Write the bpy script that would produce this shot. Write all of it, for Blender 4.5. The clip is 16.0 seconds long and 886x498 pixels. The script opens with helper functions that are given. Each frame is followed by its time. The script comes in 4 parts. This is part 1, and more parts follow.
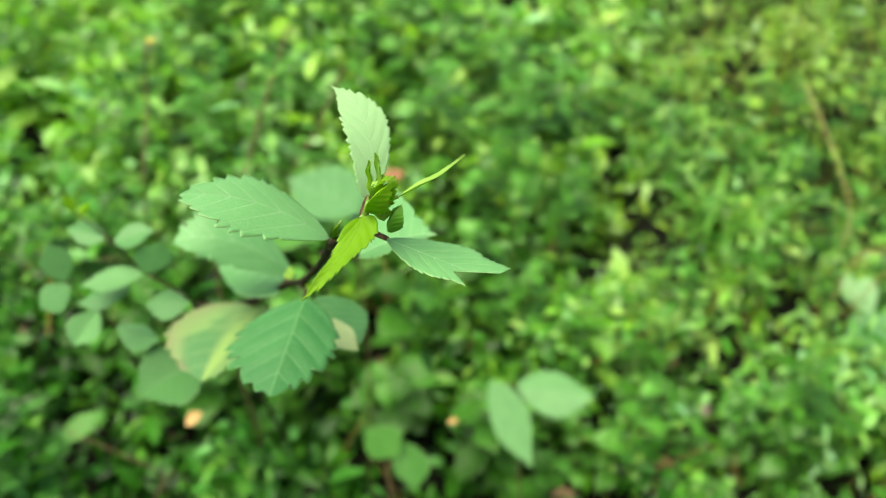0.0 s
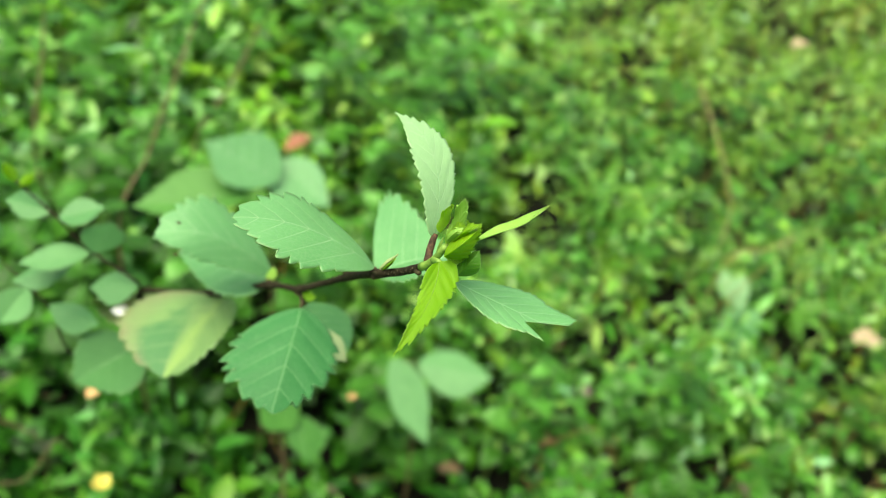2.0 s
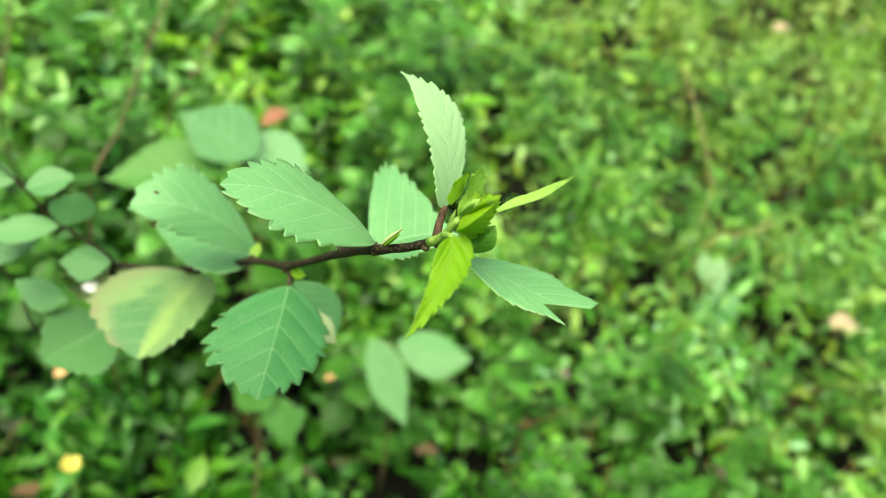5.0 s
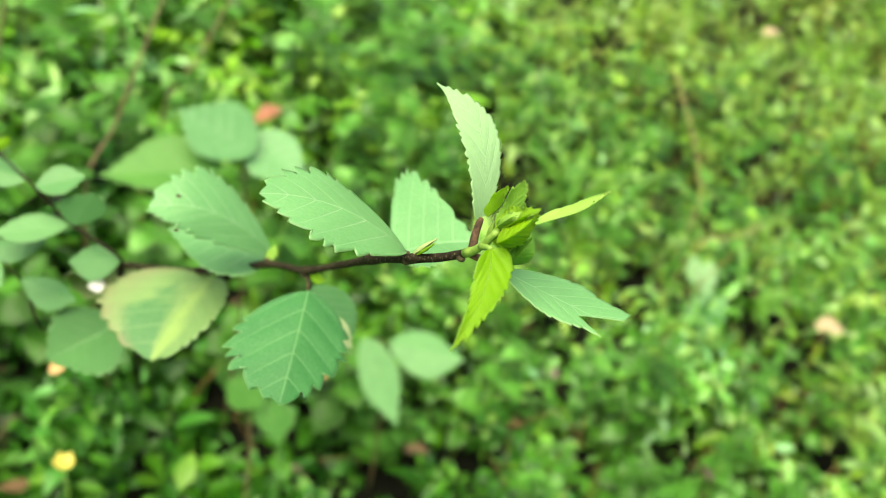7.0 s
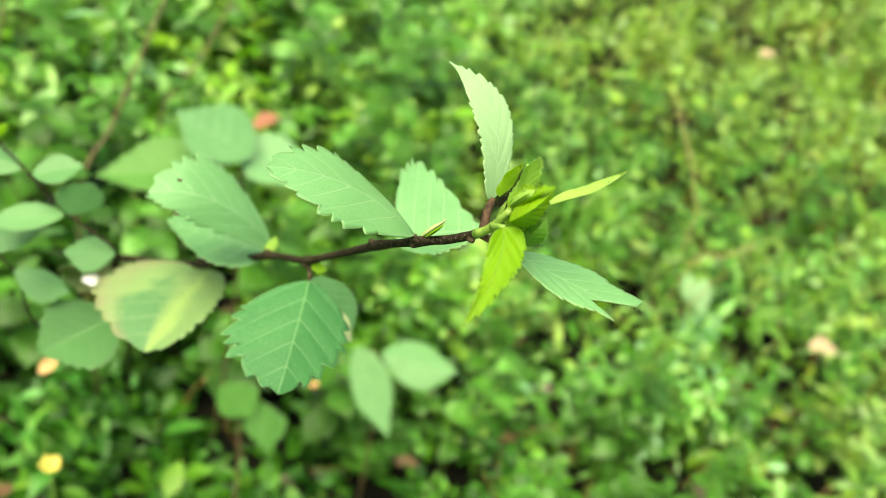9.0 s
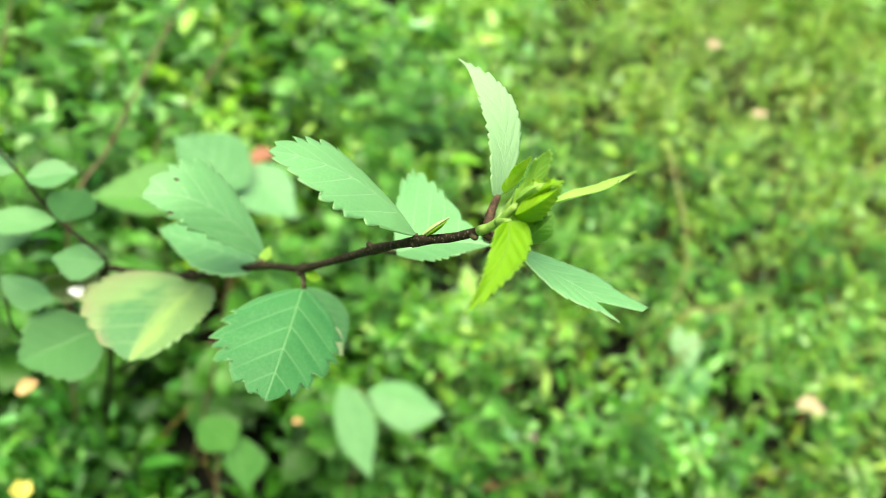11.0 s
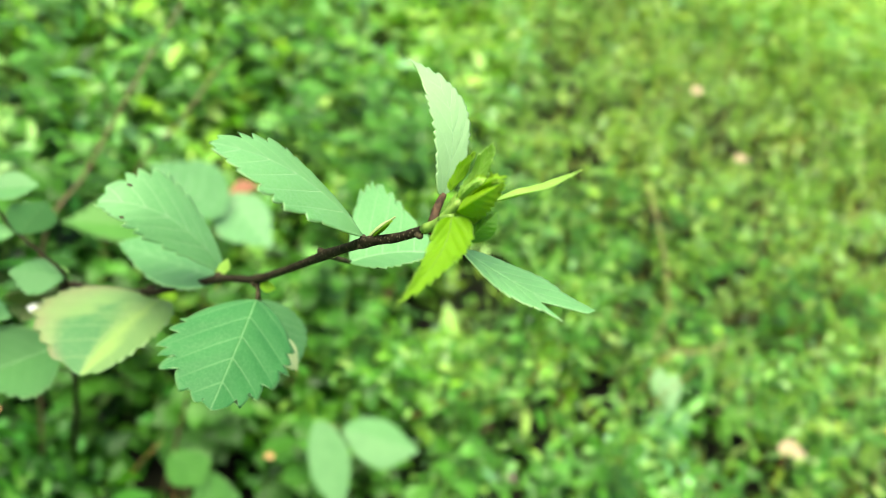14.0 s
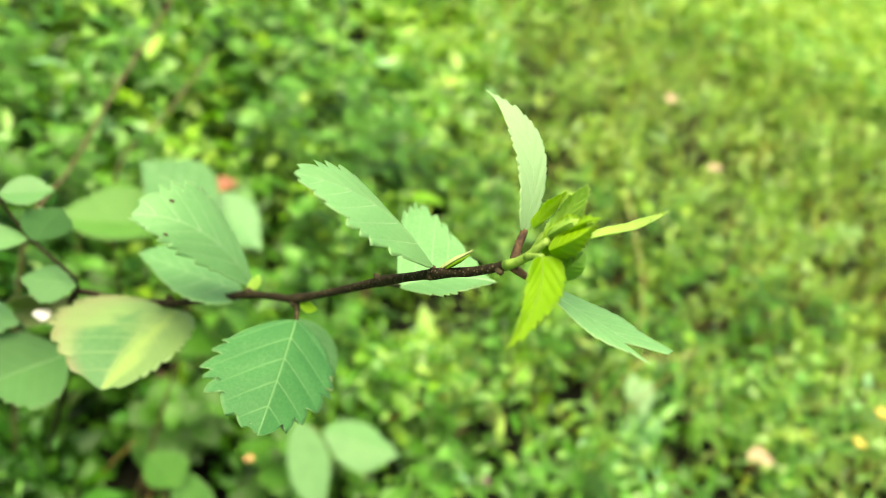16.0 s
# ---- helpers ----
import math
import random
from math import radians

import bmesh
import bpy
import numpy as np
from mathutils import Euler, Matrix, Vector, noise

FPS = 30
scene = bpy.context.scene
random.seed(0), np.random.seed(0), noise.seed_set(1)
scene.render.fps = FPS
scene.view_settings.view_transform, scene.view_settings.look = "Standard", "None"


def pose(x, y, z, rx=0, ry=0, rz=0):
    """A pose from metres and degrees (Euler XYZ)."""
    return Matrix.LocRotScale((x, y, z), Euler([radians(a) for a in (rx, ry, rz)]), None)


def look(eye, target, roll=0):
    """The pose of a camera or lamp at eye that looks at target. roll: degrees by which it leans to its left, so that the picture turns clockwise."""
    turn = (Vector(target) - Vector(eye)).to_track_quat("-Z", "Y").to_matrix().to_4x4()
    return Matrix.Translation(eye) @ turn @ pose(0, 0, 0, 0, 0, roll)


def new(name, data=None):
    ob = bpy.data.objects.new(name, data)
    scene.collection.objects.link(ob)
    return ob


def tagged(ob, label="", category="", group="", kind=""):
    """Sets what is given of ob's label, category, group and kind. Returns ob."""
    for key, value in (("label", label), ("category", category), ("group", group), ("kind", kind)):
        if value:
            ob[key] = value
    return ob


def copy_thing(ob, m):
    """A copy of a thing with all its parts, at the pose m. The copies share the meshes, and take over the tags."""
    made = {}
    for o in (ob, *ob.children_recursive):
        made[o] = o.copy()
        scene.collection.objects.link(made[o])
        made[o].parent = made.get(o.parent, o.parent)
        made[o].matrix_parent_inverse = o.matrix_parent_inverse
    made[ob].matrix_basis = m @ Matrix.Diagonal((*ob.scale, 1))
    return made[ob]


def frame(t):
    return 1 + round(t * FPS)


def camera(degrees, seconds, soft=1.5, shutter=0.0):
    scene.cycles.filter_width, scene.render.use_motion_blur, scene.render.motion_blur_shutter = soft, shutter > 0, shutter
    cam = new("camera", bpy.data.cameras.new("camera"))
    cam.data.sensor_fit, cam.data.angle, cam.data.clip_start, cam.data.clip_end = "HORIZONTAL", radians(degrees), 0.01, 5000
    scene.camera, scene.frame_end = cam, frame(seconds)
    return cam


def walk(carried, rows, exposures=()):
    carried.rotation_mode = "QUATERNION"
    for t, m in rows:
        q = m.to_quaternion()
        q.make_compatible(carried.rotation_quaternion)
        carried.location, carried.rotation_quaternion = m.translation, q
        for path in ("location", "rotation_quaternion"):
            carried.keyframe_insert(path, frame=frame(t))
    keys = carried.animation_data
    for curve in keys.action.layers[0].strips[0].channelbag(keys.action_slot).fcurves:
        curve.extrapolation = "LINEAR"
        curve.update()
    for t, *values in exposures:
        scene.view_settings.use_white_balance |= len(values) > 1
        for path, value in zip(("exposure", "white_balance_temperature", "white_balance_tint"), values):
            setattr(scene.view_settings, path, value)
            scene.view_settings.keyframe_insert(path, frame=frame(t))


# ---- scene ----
cam = camera(56.0, 16.0, soft=1.0)
cam.data.dof.use_dof = True
cam.data.dof.focus_distance = 0.199
cam.data.dof.aperture_fstop = 11.2
PATH = [
    (0, pose(0.0774, 0.0003, 0.8164, 54.06, -1.94, 14.12)),
    (0.5, pose(0.0634, -0.0022, 0.8254, 52.90, -6.03, 12.42)),
    (1, pose(0.0416, -0.0019, 0.8254, 52.37, -8.71, 11.60)),
    (1.5, pose(0.0315, 0.0002, 0.8286, 52.39, -10.16, 10.03)),
    (2, pose(0.0232, 0.0062, 0.8248, 51.82, -10.71, 9.48)),
    (2.5, pose(0.0271, 0.0095, 0.8236, 51.03, -10.87, 10.21)),
    (3, pose(0.0239, 0.0129, 0.8211, 50.78, -10.17, 11.03)),
    (3.5, pose(0.0234, 0.0195, 0.8139, 50.79, -10.76, 10.18)),
    (4, pose(0.0188, 0.0207, 0.8121, 50.88, -11.40, 9.35)),
    (4.5, pose(0.0177, 0.0214, 0.8115, 51.00, -12.59, 7.96)),
    (5, pose(0.0151, 0.0195, 0.8101, 50.67, -12.41, 8.52)),
    (7.5, pose(-0.0008, 0.0180, 0.8111, 50.52, -14.38, 7.94)),
    (8, pose(-0.0033, 0.0191, 0.8098, 49.98, -14.98, 8.04)),
    (8.5, pose(-0.0023, 0.0187, 0.8025, 50.45, -14.81, 8.34)),
    (9, pose(0.0014, 0.0161, 0.8008, 51.68, -14.94, 8.49)),
    (11.5, pose(0.0027, 0.0129, 0.7854, 55.24, -17.70, 9.28)),
    (12, pose(-0.0016, 0.0177, 0.7849, 55.43, -17.98, 9.05)),
    (12.5, pose(0.0035, 0.0245, 0.7856, 55.44, -18.34, 8.72)),
    (13, pose(0.0136, 0.0237, 0.7861, 55.96, -18.34, 8.33)),
    (13.5, pose(0.0124, 0.0175, 0.7819, 57.24, -18.53, 8.80)),
    (14, pose(0.0150, 0.0126, 0.7810, 57.89, -18.57, 9.13)),
    (14.5, pose(0.0110, 0.0114, 0.7809, 58.32, -18.52, 9.14)),
    (15, pose(0.0009, 0.0104, 0.7810, 58.44, -19.14, 8.68)),
    (15.5, pose(-0.0059, 0.0121, 0.7823, 58.56, -20.49, 7.85)),
    (16, pose(-0.0116, 0.0148, 0.7781, 58.17, -21.11, 7.72)),
]
EXPOSURES = [(0.0, 1.10, 7800, 0), (0.5, 1.10, 7800, 2), (1.0, 1.10, 7900, 2), (1.5, 1.10, 7650, 0), (2.0, 1.10, 7550, 0), (2.5, 1.10, 8050, 3),
             (3.5, 1.18, 7700, 1), (5.0, 1.23, 7700, 0), (7.5, 1.31, 8150, 4), (8.0, 1.31, 8200, 4), (9.0, 1.37, 8400, 5), (11.5, 1.46, 7400, 3),
             (12.5, 1.36, 8000, 3), (13.5, 1.33, 7900, 3), (14.5, 1.46, 7150, 1), (15.0, 1.40, 8400, 5), (16.0, 1.42, 8900, 7)]
walk(cam, PATH, EXPOSURES)

# ---- daylight: a bright overcast sky with a wide soft sun ----
SUN_HEIGHT, SUN_TURN = 71.0, 228.0
world = bpy.data.worlds.new("overcast_sky")
scene.world = world
world.use_nodes = True
wt = world.node_tree
sky = wt.nodes.new("ShaderNodeTexSky")
sky.sky_type = "NISHITA"
sky.sun_disc = False
sky.sun_elevation = radians(SUN_HEIGHT)
sky.sun_rotation = radians(SUN_TURN)
sky.air_density, sky.dust_density, sky.ozone_density = 1.0, 3.0, 1.0
wt.links.new(sky.outputs[0], wt.nodes["Background"].inputs["Color"])
wt.nodes["Background"].inputs["Strength"].default_value = 0.13
sun = new("sun", bpy.data.lights.new("sun", "SUN"))
sun.data.energy = 3.6
sun.data.angle = radians(60)
sun.data.color = (1.0, 0.97, 0.92)
sun.matrix_world = look((0, 0, 0), (-math.sin(radians(SUN_TURN)) * math.cos(radians(SUN_HEIGHT)),
                                    -math.cos(radians(SUN_TURN)) * math.cos(radians(SUN_HEIGHT)), -math.sin(radians(SUN_HEIGHT))))


# ---- materials ----
def node_mat(name):
    m = bpy.data.materials.new(name)
    m.use_nodes = True
    nt = m.node_tree
    return m, nt, nt.nodes, nt.links, nt.nodes["Principled BSDF"], nt.nodes["Material Output"]


def ramp(nodes, links, fac, stops):
    r = nodes.new("ShaderNodeValToRGB")
    while len(r.color_ramp.elements) < len(stops):
        r.color_ramp.elements.new(0.5)
    for e, (p, c) in zip(r.color_ramp.elements, stops):
        e.position, e.color = p, (*c, 1)
    links.new(fac, r.inputs[0])
    return r.outputs[0]


def math_node(nodes, links, op, a, b=None, c=None, clamp=False):
    n = nodes.new("ShaderNodeMath")
    n.operation, n.use_clamp = op, clamp
    for i, v in enumerate((a, b, c)):
        if v is None:
            continue
        if isinstance(v, (int, float)):
            n.inputs[i].default_value = v
        else:
            links.new(v, n.inputs[i])
    return n.outputs[0]


def mix_col(nodes, links, fac, a, b, kind="MIX"):
    n = nodes.new("ShaderNodeMix")
    n.data_type, n.blend_type = "RGBA", kind
    for sock, v in ((n.inputs[0], fac), (n.inputs[6], a), (n.inputs[7], b)):
        if isinstance(v, (int, float)):
            sock.default_value = v
        elif isinstance(v, tuple):
            sock.default_value = (*v, 1)
        else:
            links.new(v, sock)
    return n.outputs[2]


def noise_tex(nodes, links, scale, detail=4.0, coords="Object"):
    tc = nodes.new("ShaderNodeTexCoord")
    n = nodes.new("ShaderNodeTexNoise")
    n.inputs["Scale"].default_value, n.inputs["Detail"].default_value = scale, detail
    links.new(tc.outputs[coords], n.inputs["Vector"])
    return n.outputs[0]


def leaf_material(name, stops, vein=(0.3, 0.42, 0.2), see=0.3, rough=0.5, veins=6.0, vein_show=0.75, islands=False, spec=0.5, patch=None, rim=0.25, dry=None):
    """A leaf skin: tone by leaf, mottling, a net of veins by the blade's own coordinates, light passing through."""
    m, nt, nodes, links, bsdf, out = node_mat(name)
    if islands:
        geo = nodes.new("ShaderNodeNewGeometry")
        pick = geo.outputs["Random Per Island"]
    else:
        info = nodes.new("ShaderNodeObjectInfo")
        pick = info.outputs["Random"]
    big = noise_tex(nodes, links, 5.0 if islands else 60.0, 3.0)
    tone = math_node(nodes, links, "MULTIPLY_ADD", big, 0.7, math_node(nodes, links, "MULTIPLY_ADD", pick, 0.8 if islands else 0.6, -0.25 if islands else -0.15), True)
    colour = ramp(nodes, links, tone, stops)
    if islands:
        white = nodes.new("ShaderNodeTexWhiteNoise")
        white.noise_dimensions = "1D"
        links.new(pick, white.inputs["W"])
        hue = ramp(nodes, links, white.outputs["Value"], [(0.0, (1.15, 1.0, 0.7)), (0.35, (1.05, 1.0, 0.85)), (0.65, (0.98, 1.0, 1.05)), (1.0, (0.9, 0.98, 1.4))])
        colour = mix_col(nodes, links, 1.0, colour, hue, "MULTIPLY")
        stand = ramp(nodes, links, noise_tex(nodes, links, 3.2, 3.0), [(0.34, (1.25, 1.04, 0.7)), (0.5, (1.0, 1.0, 1.0)), (0.66, (0.72, 0.96, 1.5))])
        colour = mix_col(nodes, links, 0.5, colour, stand, "MULTIPLY")
    if dry:
        worn = math_node(nodes, links, "MULTIPLY", math_node(nodes, links, "SUBTRACT", noise_tex(nodes, links, 4.5, 4.0), 0.57), 6.0, None, True)
        colour = mix_col(nodes, links, math_node(nodes, links, "MULTIPLY", worn, math_node(nodes, links, "MULTIPLY_ADD", pick, 0.7, 0.2)), colour, dry)
    fine = noise_tex(nodes, links, 900.0, 3.0)
    colour = mix_col(nodes, links, math_node(nodes, links, "MULTIPLY", fine, 0.25), colour, stops[0][1])
    bump_h = fine
    if vein_show > 0:
        uv = nodes.new("ShaderNodeUVMap")
        uv.uv_map = "UVMap"
        sep = nodes.new("ShaderNodeSeparateXYZ")
        links.new(uv.outputs[0], sep.inputs[0])
        u, v = sep.outputs[0], math_node(nodes, links, "ABSOLUTE", math_node(nodes, links, "SUBTRACT", sep.outputs[1], 0.5))
        side = math_node(nodes, links, "MULTIPLY", v, 2.0)
        span = nodes.new("ShaderNodeUVMap")
        span.uv_map = "Span"
        apart = nodes.new("ShaderNodeSeparateXYZ")
        links.new(span.outputs[0], apart.inputs[0])
        reach = math_node(nodes, links, "MULTIPLY", math_node(nodes, links, "ABSOLUTE", math_node(nodes, links, "SUBTRACT", apart.outputs[1], 0.5)), 2.0)
        run = math_node(nodes, links, "MULTIPLY", math_node(nodes, links, "SUBTRACT", u, math_node(nodes, links, "MULTIPLY", math_node(nodes, links, "POWER", reach, 1.15), 0.34)), veins)
        tri = math_node(nodes, links, "ABSOLUTE", math_node(nodes, links, "SUBTRACT", math_node(nodes, links, "FRACT", run), 0.5))
        lateral = math_node(nodes, links, "SUBTRACT", 1.0, math_node(nodes, links, "MULTIPLY", math_node(nodes, links, "SUBTRACT", 0.5, tri), 22.0), None, True)
        lateral = math_node(nodes, links, "MULTIPLY", lateral, math_node(nodes, links, "MULTIPLY_ADD", side, -0.7, 1.0, True))
        middle = math_node(nodes, links, "SUBTRACT", 1.0, math_node(nodes, links, "MULTIPLY", reach, 55.0), None, True)
        net = nodes.new("ShaderNodeTexVoronoi")
        net.feature = "DISTANCE_TO_EDGE"
        net.inputs["Scale"].default_value = 26.0
        links.new(uv.outputs[0], net.inputs["Vector"])
        lace = math_node(nodes, links, "MULTIPLY", math_node(nodes, links, "SUBTRACT", 1.0, math_node(nodes, links, "MULTIPLY", net.outputs[0], 14.0), None, True), 0.26)
        lines = math_node(nodes, links, "MAXIMUM", math_node(nodes, links, "MAXIMUM", lateral, middle), lace)
        lines = math_node(nodes, links, "MULTIPLY", lines, vein_show)
        if patch:
            blotch = noise_tex(nodes, links, 90.0, 3.0)
            spread = math_node(nodes, links, "MULTIPLY_ADD", u, 0.46, -0.10)
            wedge = math_node(nodes, links, "SUBTRACT", spread, math_node(nodes, links, "ABSOLUTE", math_node(nodes, links, "SUBTRACT", sep.outputs[1], 0.36)))
            wedge = math_node(nodes, links, "MULTIPLY_ADD", math_node(nodes, links, "SUBTRACT", blotch, 0.5), 0.35, wedge)
            wedge = math_node(nodes, links, "MULTIPLY", math_node(nodes, links, "ADD", wedge, 0.02), 9.0, None, True)
            colour = mix_col(nodes, links, math_node(nodes, links, "MULTIPLY", wedge, 0.9), colour, patch[0])
            band = math_node(nodes, links, "SUBTRACT", math_node(nodes, links, "MULTIPLY_ADD", u, 0.12, 0.07), math_node(nodes, links, "ABSOLUTE", math_node(nodes, links, "SUBTRACT", sep.outputs[1], 0.62)))
            band = math_node(nodes, links, "MULTIPLY_ADD", math_node(nodes, links, "SUBTRACT", blotch, 0.5), 0.2, band)
            colour = mix_col(nodes, links, math_node(nodes, links, "MULTIPLY", band, 8.0, None, True), colour, patch[2])
            burnt = math_node(nodes, links, "MULTIPLY", math_node(nodes, links, "SUBTRACT", math_node(nodes, links, "MULTIPLY_ADD", sep.outputs[1], -1.0, 0.5), 0.26), 5.0, None, True)
            burnt = math_node(nodes, links, "MULTIPLY", burnt, math_node(nodes, links, "MULTIPLY", blotch, 0.9, None, True))
            colour = mix_col(nodes, links, burnt, colour, patch[1])
        colour = mix_col(nodes, links, lines, colour, vein)
        if rim > 0:
            lip = math_node(nodes, links, "MULTIPLY", math_node(nodes, links, "SUBTRACT", side, 0.93), 12.0 * rim, None, True)
            colour = mix_col(nodes, links, math_node(nodes, links, "MINIMUM", lip, rim), colour, (0.36, 0.50, 0.24))
        bump_h = math_node(nodes, links, "SUBTRACT", math_node(nodes, links, "MULTIPLY", fine, 0.5), math_node(nodes, links, "MULTIPLY", lines, 0.8))
    links.new(colour, bsdf.inputs["Base Color"])
    bsdf.inputs["Roughness"].default_value = rough
    bsdf.inputs["Specular IOR Level"].default_value = spec
    if not islands:
        bump = nodes.new("ShaderNodeBump")
        bump.inputs["Strength"].default_value, bump.inputs["Distance"].default_value = 0.5, 0.0005
        links.new(bump_h, bump.inputs["Height"])
        links.new(bump.outputs[0], bsdf.inputs["Normal"])
    trans = nodes.new("ShaderNodeBsdfTranslucent")
    links.new(mix_col(nodes, links, 1.0, colour, (1.25, 1.15, 0.45), "MULTIPLY"), trans.inputs["Color"])
    mix = nodes.new("ShaderNodeMixShader")
    mix.inputs[0].default_value = see
    links.new(bsdf.outputs[0], mix.inputs[1])
    links.new(trans.outputs[0], mix.inputs[2])
    links.new(mix.outputs[0], out.inputs["Surface"])
    return m


def plain_material(name, stops, scale=40.0, rough=0.7, spec=0.3, bump=0.0, detail=5.0, coords="Object"):
    m, nt, nodes, links, bsdf, out = node_mat(name)
    n = noise_tex(nodes, links, scale, detail, coords)
    links.new(ramp(nodes, links, n, stops), bsdf.inputs["Base Color"])
    bsdf.inputs["Roughness"].default_value, bsdf.inputs["Specular IOR Level"].default_value = rough, spec
    if bump:
        b = nodes.new("ShaderNodeBump")
        b.inputs["Strength"].default_value, b.inputs["Distance"].default_value = 0.6, bump
        links.new(n, b.inputs["Height"])
        links.new(b.outputs[0], bsdf.inputs["Normal"])
    return m


LEAF = leaf_material("shrub_leaf_upper", [(0.15, (0.072, 0.245, 0.074)), (0.85, (0.142, 0.37, 0.130))], rough=0.46, spec=0.5, vein=(0.30, 0.48, 0.27), vein_show=0.75)
# LEAF made darker: shade on the hanging leaf is put into its green
SHADED_HANGING = leaf_material("shaded_hanging_leaf", [(0.15, (0.03, 0.17, 0.042)), (0.85, (0.062, 0.26, 0.07))], rough=0.5, spec=0.35, vein=(0.20, 0.40, 0.17), vein_show=0.6, veins=5.0, rim=0.2)
LEAF_UNDER = leaf_material("shrub_leaf_under", [(0.2, (0.19, 0.39, 0.165)), (0.8, (0.27, 0.47, 0.215))], rough=0.6, vein=(0.34, 0.52, 0.30))
YOUNG = leaf_material("young_leaf", [(0.2, (0.20, 0.43, 0.012)), (0.8, (0.32, 0.57, 0.022))], rough=0.42, vein=(0.32, 0.5, 0.05), vein_show=0.4, veins=9.0, see=0.62)
YOUNG_DARK = leaf_material("folded_young_leaf", [(0.2, (0.20, 0.42, 0.015)), (0.8, (0.30, 0.54, 0.03))], rough=0.45, vein=(0.2, 0.38, 0.05), see=0.5)
YOUNG_PALE = leaf_material("young_leaf_under", [(0.2, (0.24, 0.49, 0.06)), (0.8, (0.32, 0.56, 0.10))], rough=0.55, vein=(0.5, 0.6, 0.2), see=0.4)
VARIEGATED = leaf_material("fading_leaf", [(0.2, (0.12, 0.25, 0.075)), (0.8, (0.19, 0.31, 0.10))], rough=0.5, vein=(0.24, 0.34, 0.13), rim=0.12, patch=((0.05, 0.18, 0.055), (0.22, 0.17, 0.10), (0.23, 0.37, 0.10)))
DRYING = leaf_material("drying_leaf", [(0.2, (0.28, 0.43, 0.18)), (0.8, (0.38, 0.45, 0.22))], rough=0.6)
DYING = leaf_material("dying_leaf", [(0.2, (0.10, 0.16, 0.05)), (0.8, (0.22, 0.15, 0.07))], rough=0.6)
DULL_LEAF = leaf_material("dull_leaf", [(0.2, (0.058, 0.20, 0.055)), (0.8, (0.10, 0.28, 0.085))], rough=0.55, vein=(0.16, 0.32, 0.13), vein_show=0.4)
BUD_SCALE = leaf_material("bud_scale", [(0.2, (0.26, 0.36, 0.12)), (0.8, (0.40, 0.48, 0.22))], rough=0.55, vein_show=0, see=0.2)
# dark green with the shade under the fading leaf put into the colour
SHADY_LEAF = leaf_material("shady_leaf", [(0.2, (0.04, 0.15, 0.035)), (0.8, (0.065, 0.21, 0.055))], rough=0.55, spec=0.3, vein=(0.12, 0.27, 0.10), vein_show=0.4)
YOUNG_DEEP = leaf_material("deep_young_leaf", [(0.2, (0.06, 0.22, 0.012)), (0.8, (0.10, 0.30, 0.018))], rough=0.42, vein=(0.2, 0.38, 0.06), rim=0.6, see=0.35)
LIME_WEED = leaf_material("lime_weed_leaf", [(0.2, (0.032, 0.14, 0.016)), (0.8, (0.062, 0.21, 0.028))], rough=0.5, spec=0.3, vein=(0.12, 0.32, 0.06), vein_show=0.4, see=0.25)
MIDRIB = plain_material("midrib", [(0.3, (0.14, 0.34, 0.11)), (0.7, (0.21, 0.41, 0.17))], 300, 0.5)
PETIOLE = plain_material("petiole_brown", [(0.38, (0.018, 0.016, 0.008)), (0.64, (0.07, 0.058, 0.028))], 900, 0.8, 0.12, 0.0003)
RUSSET = plain_material("russet_petiole", [(0.36, (0.022, 0.013, 0.007)), (0.64, (0.09, 0.052, 0.026))], 900, 0.75, 0.2, 0.0003)
GREEN_STEM = plain_material("green_stem", [(0.35, (0.10, 0.20, 0.03)), (0.7, (0.20, 0.32, 0.06))], 700, 0.55)
RED_STEM = plain_material("reddish_stem", [(0.35, (0.06, 0.045, 0.02)), (0.7, (0.13, 0.10, 0.04))], 200, 0.6)


def bark_material():
    m, nt, nodes, links, bsdf, out = node_mat("bark")
    n = noise_tex(nodes, links, 500.0, 5.0)
    base = ramp(nodes, links, n, [(0.3, (0.006, 0.005, 0.003)), (0.7, (0.028, 0.022, 0.012))])
    tc = nodes.new("ShaderNodeTexCoord")
    dots = nodes.new("ShaderNodeTexVoronoi")
    dots.inputs["Scale"].default_value = 1100.0
    links.new(tc.outputs["Object"], dots.inputs["Vector"])
    spot = math_node(nodes, links, "SUBTRACT", 1.0, math_node(nodes, links, "MULTIPLY", dots.outputs["Distance"], 2.9), None, True)
    spot = math_node(nodes, links, "MULTIPLY", spot, 0.8)
    links.new(mix_col(nodes, links, spot, base, (0.17, 0.145, 0.09)), bsdf.inputs["Base Color"])
    b = nodes.new("ShaderNodeBump")
    b.inputs["Strength"].default_value, b.inputs["Distance"].default_value = 0.7, 0.0003
    links.new(math_node(nodes, links, "ADD", n, spot), b.inputs["Height"])
    links.new(b.outputs[0], bsdf.inputs["Normal"])
    bsdf.inputs["Roughness"].default_value = 0.85
    bsdf.inputs["Specular IOR Level"].default_value = 0.08
    return m


BARK = bark_material()


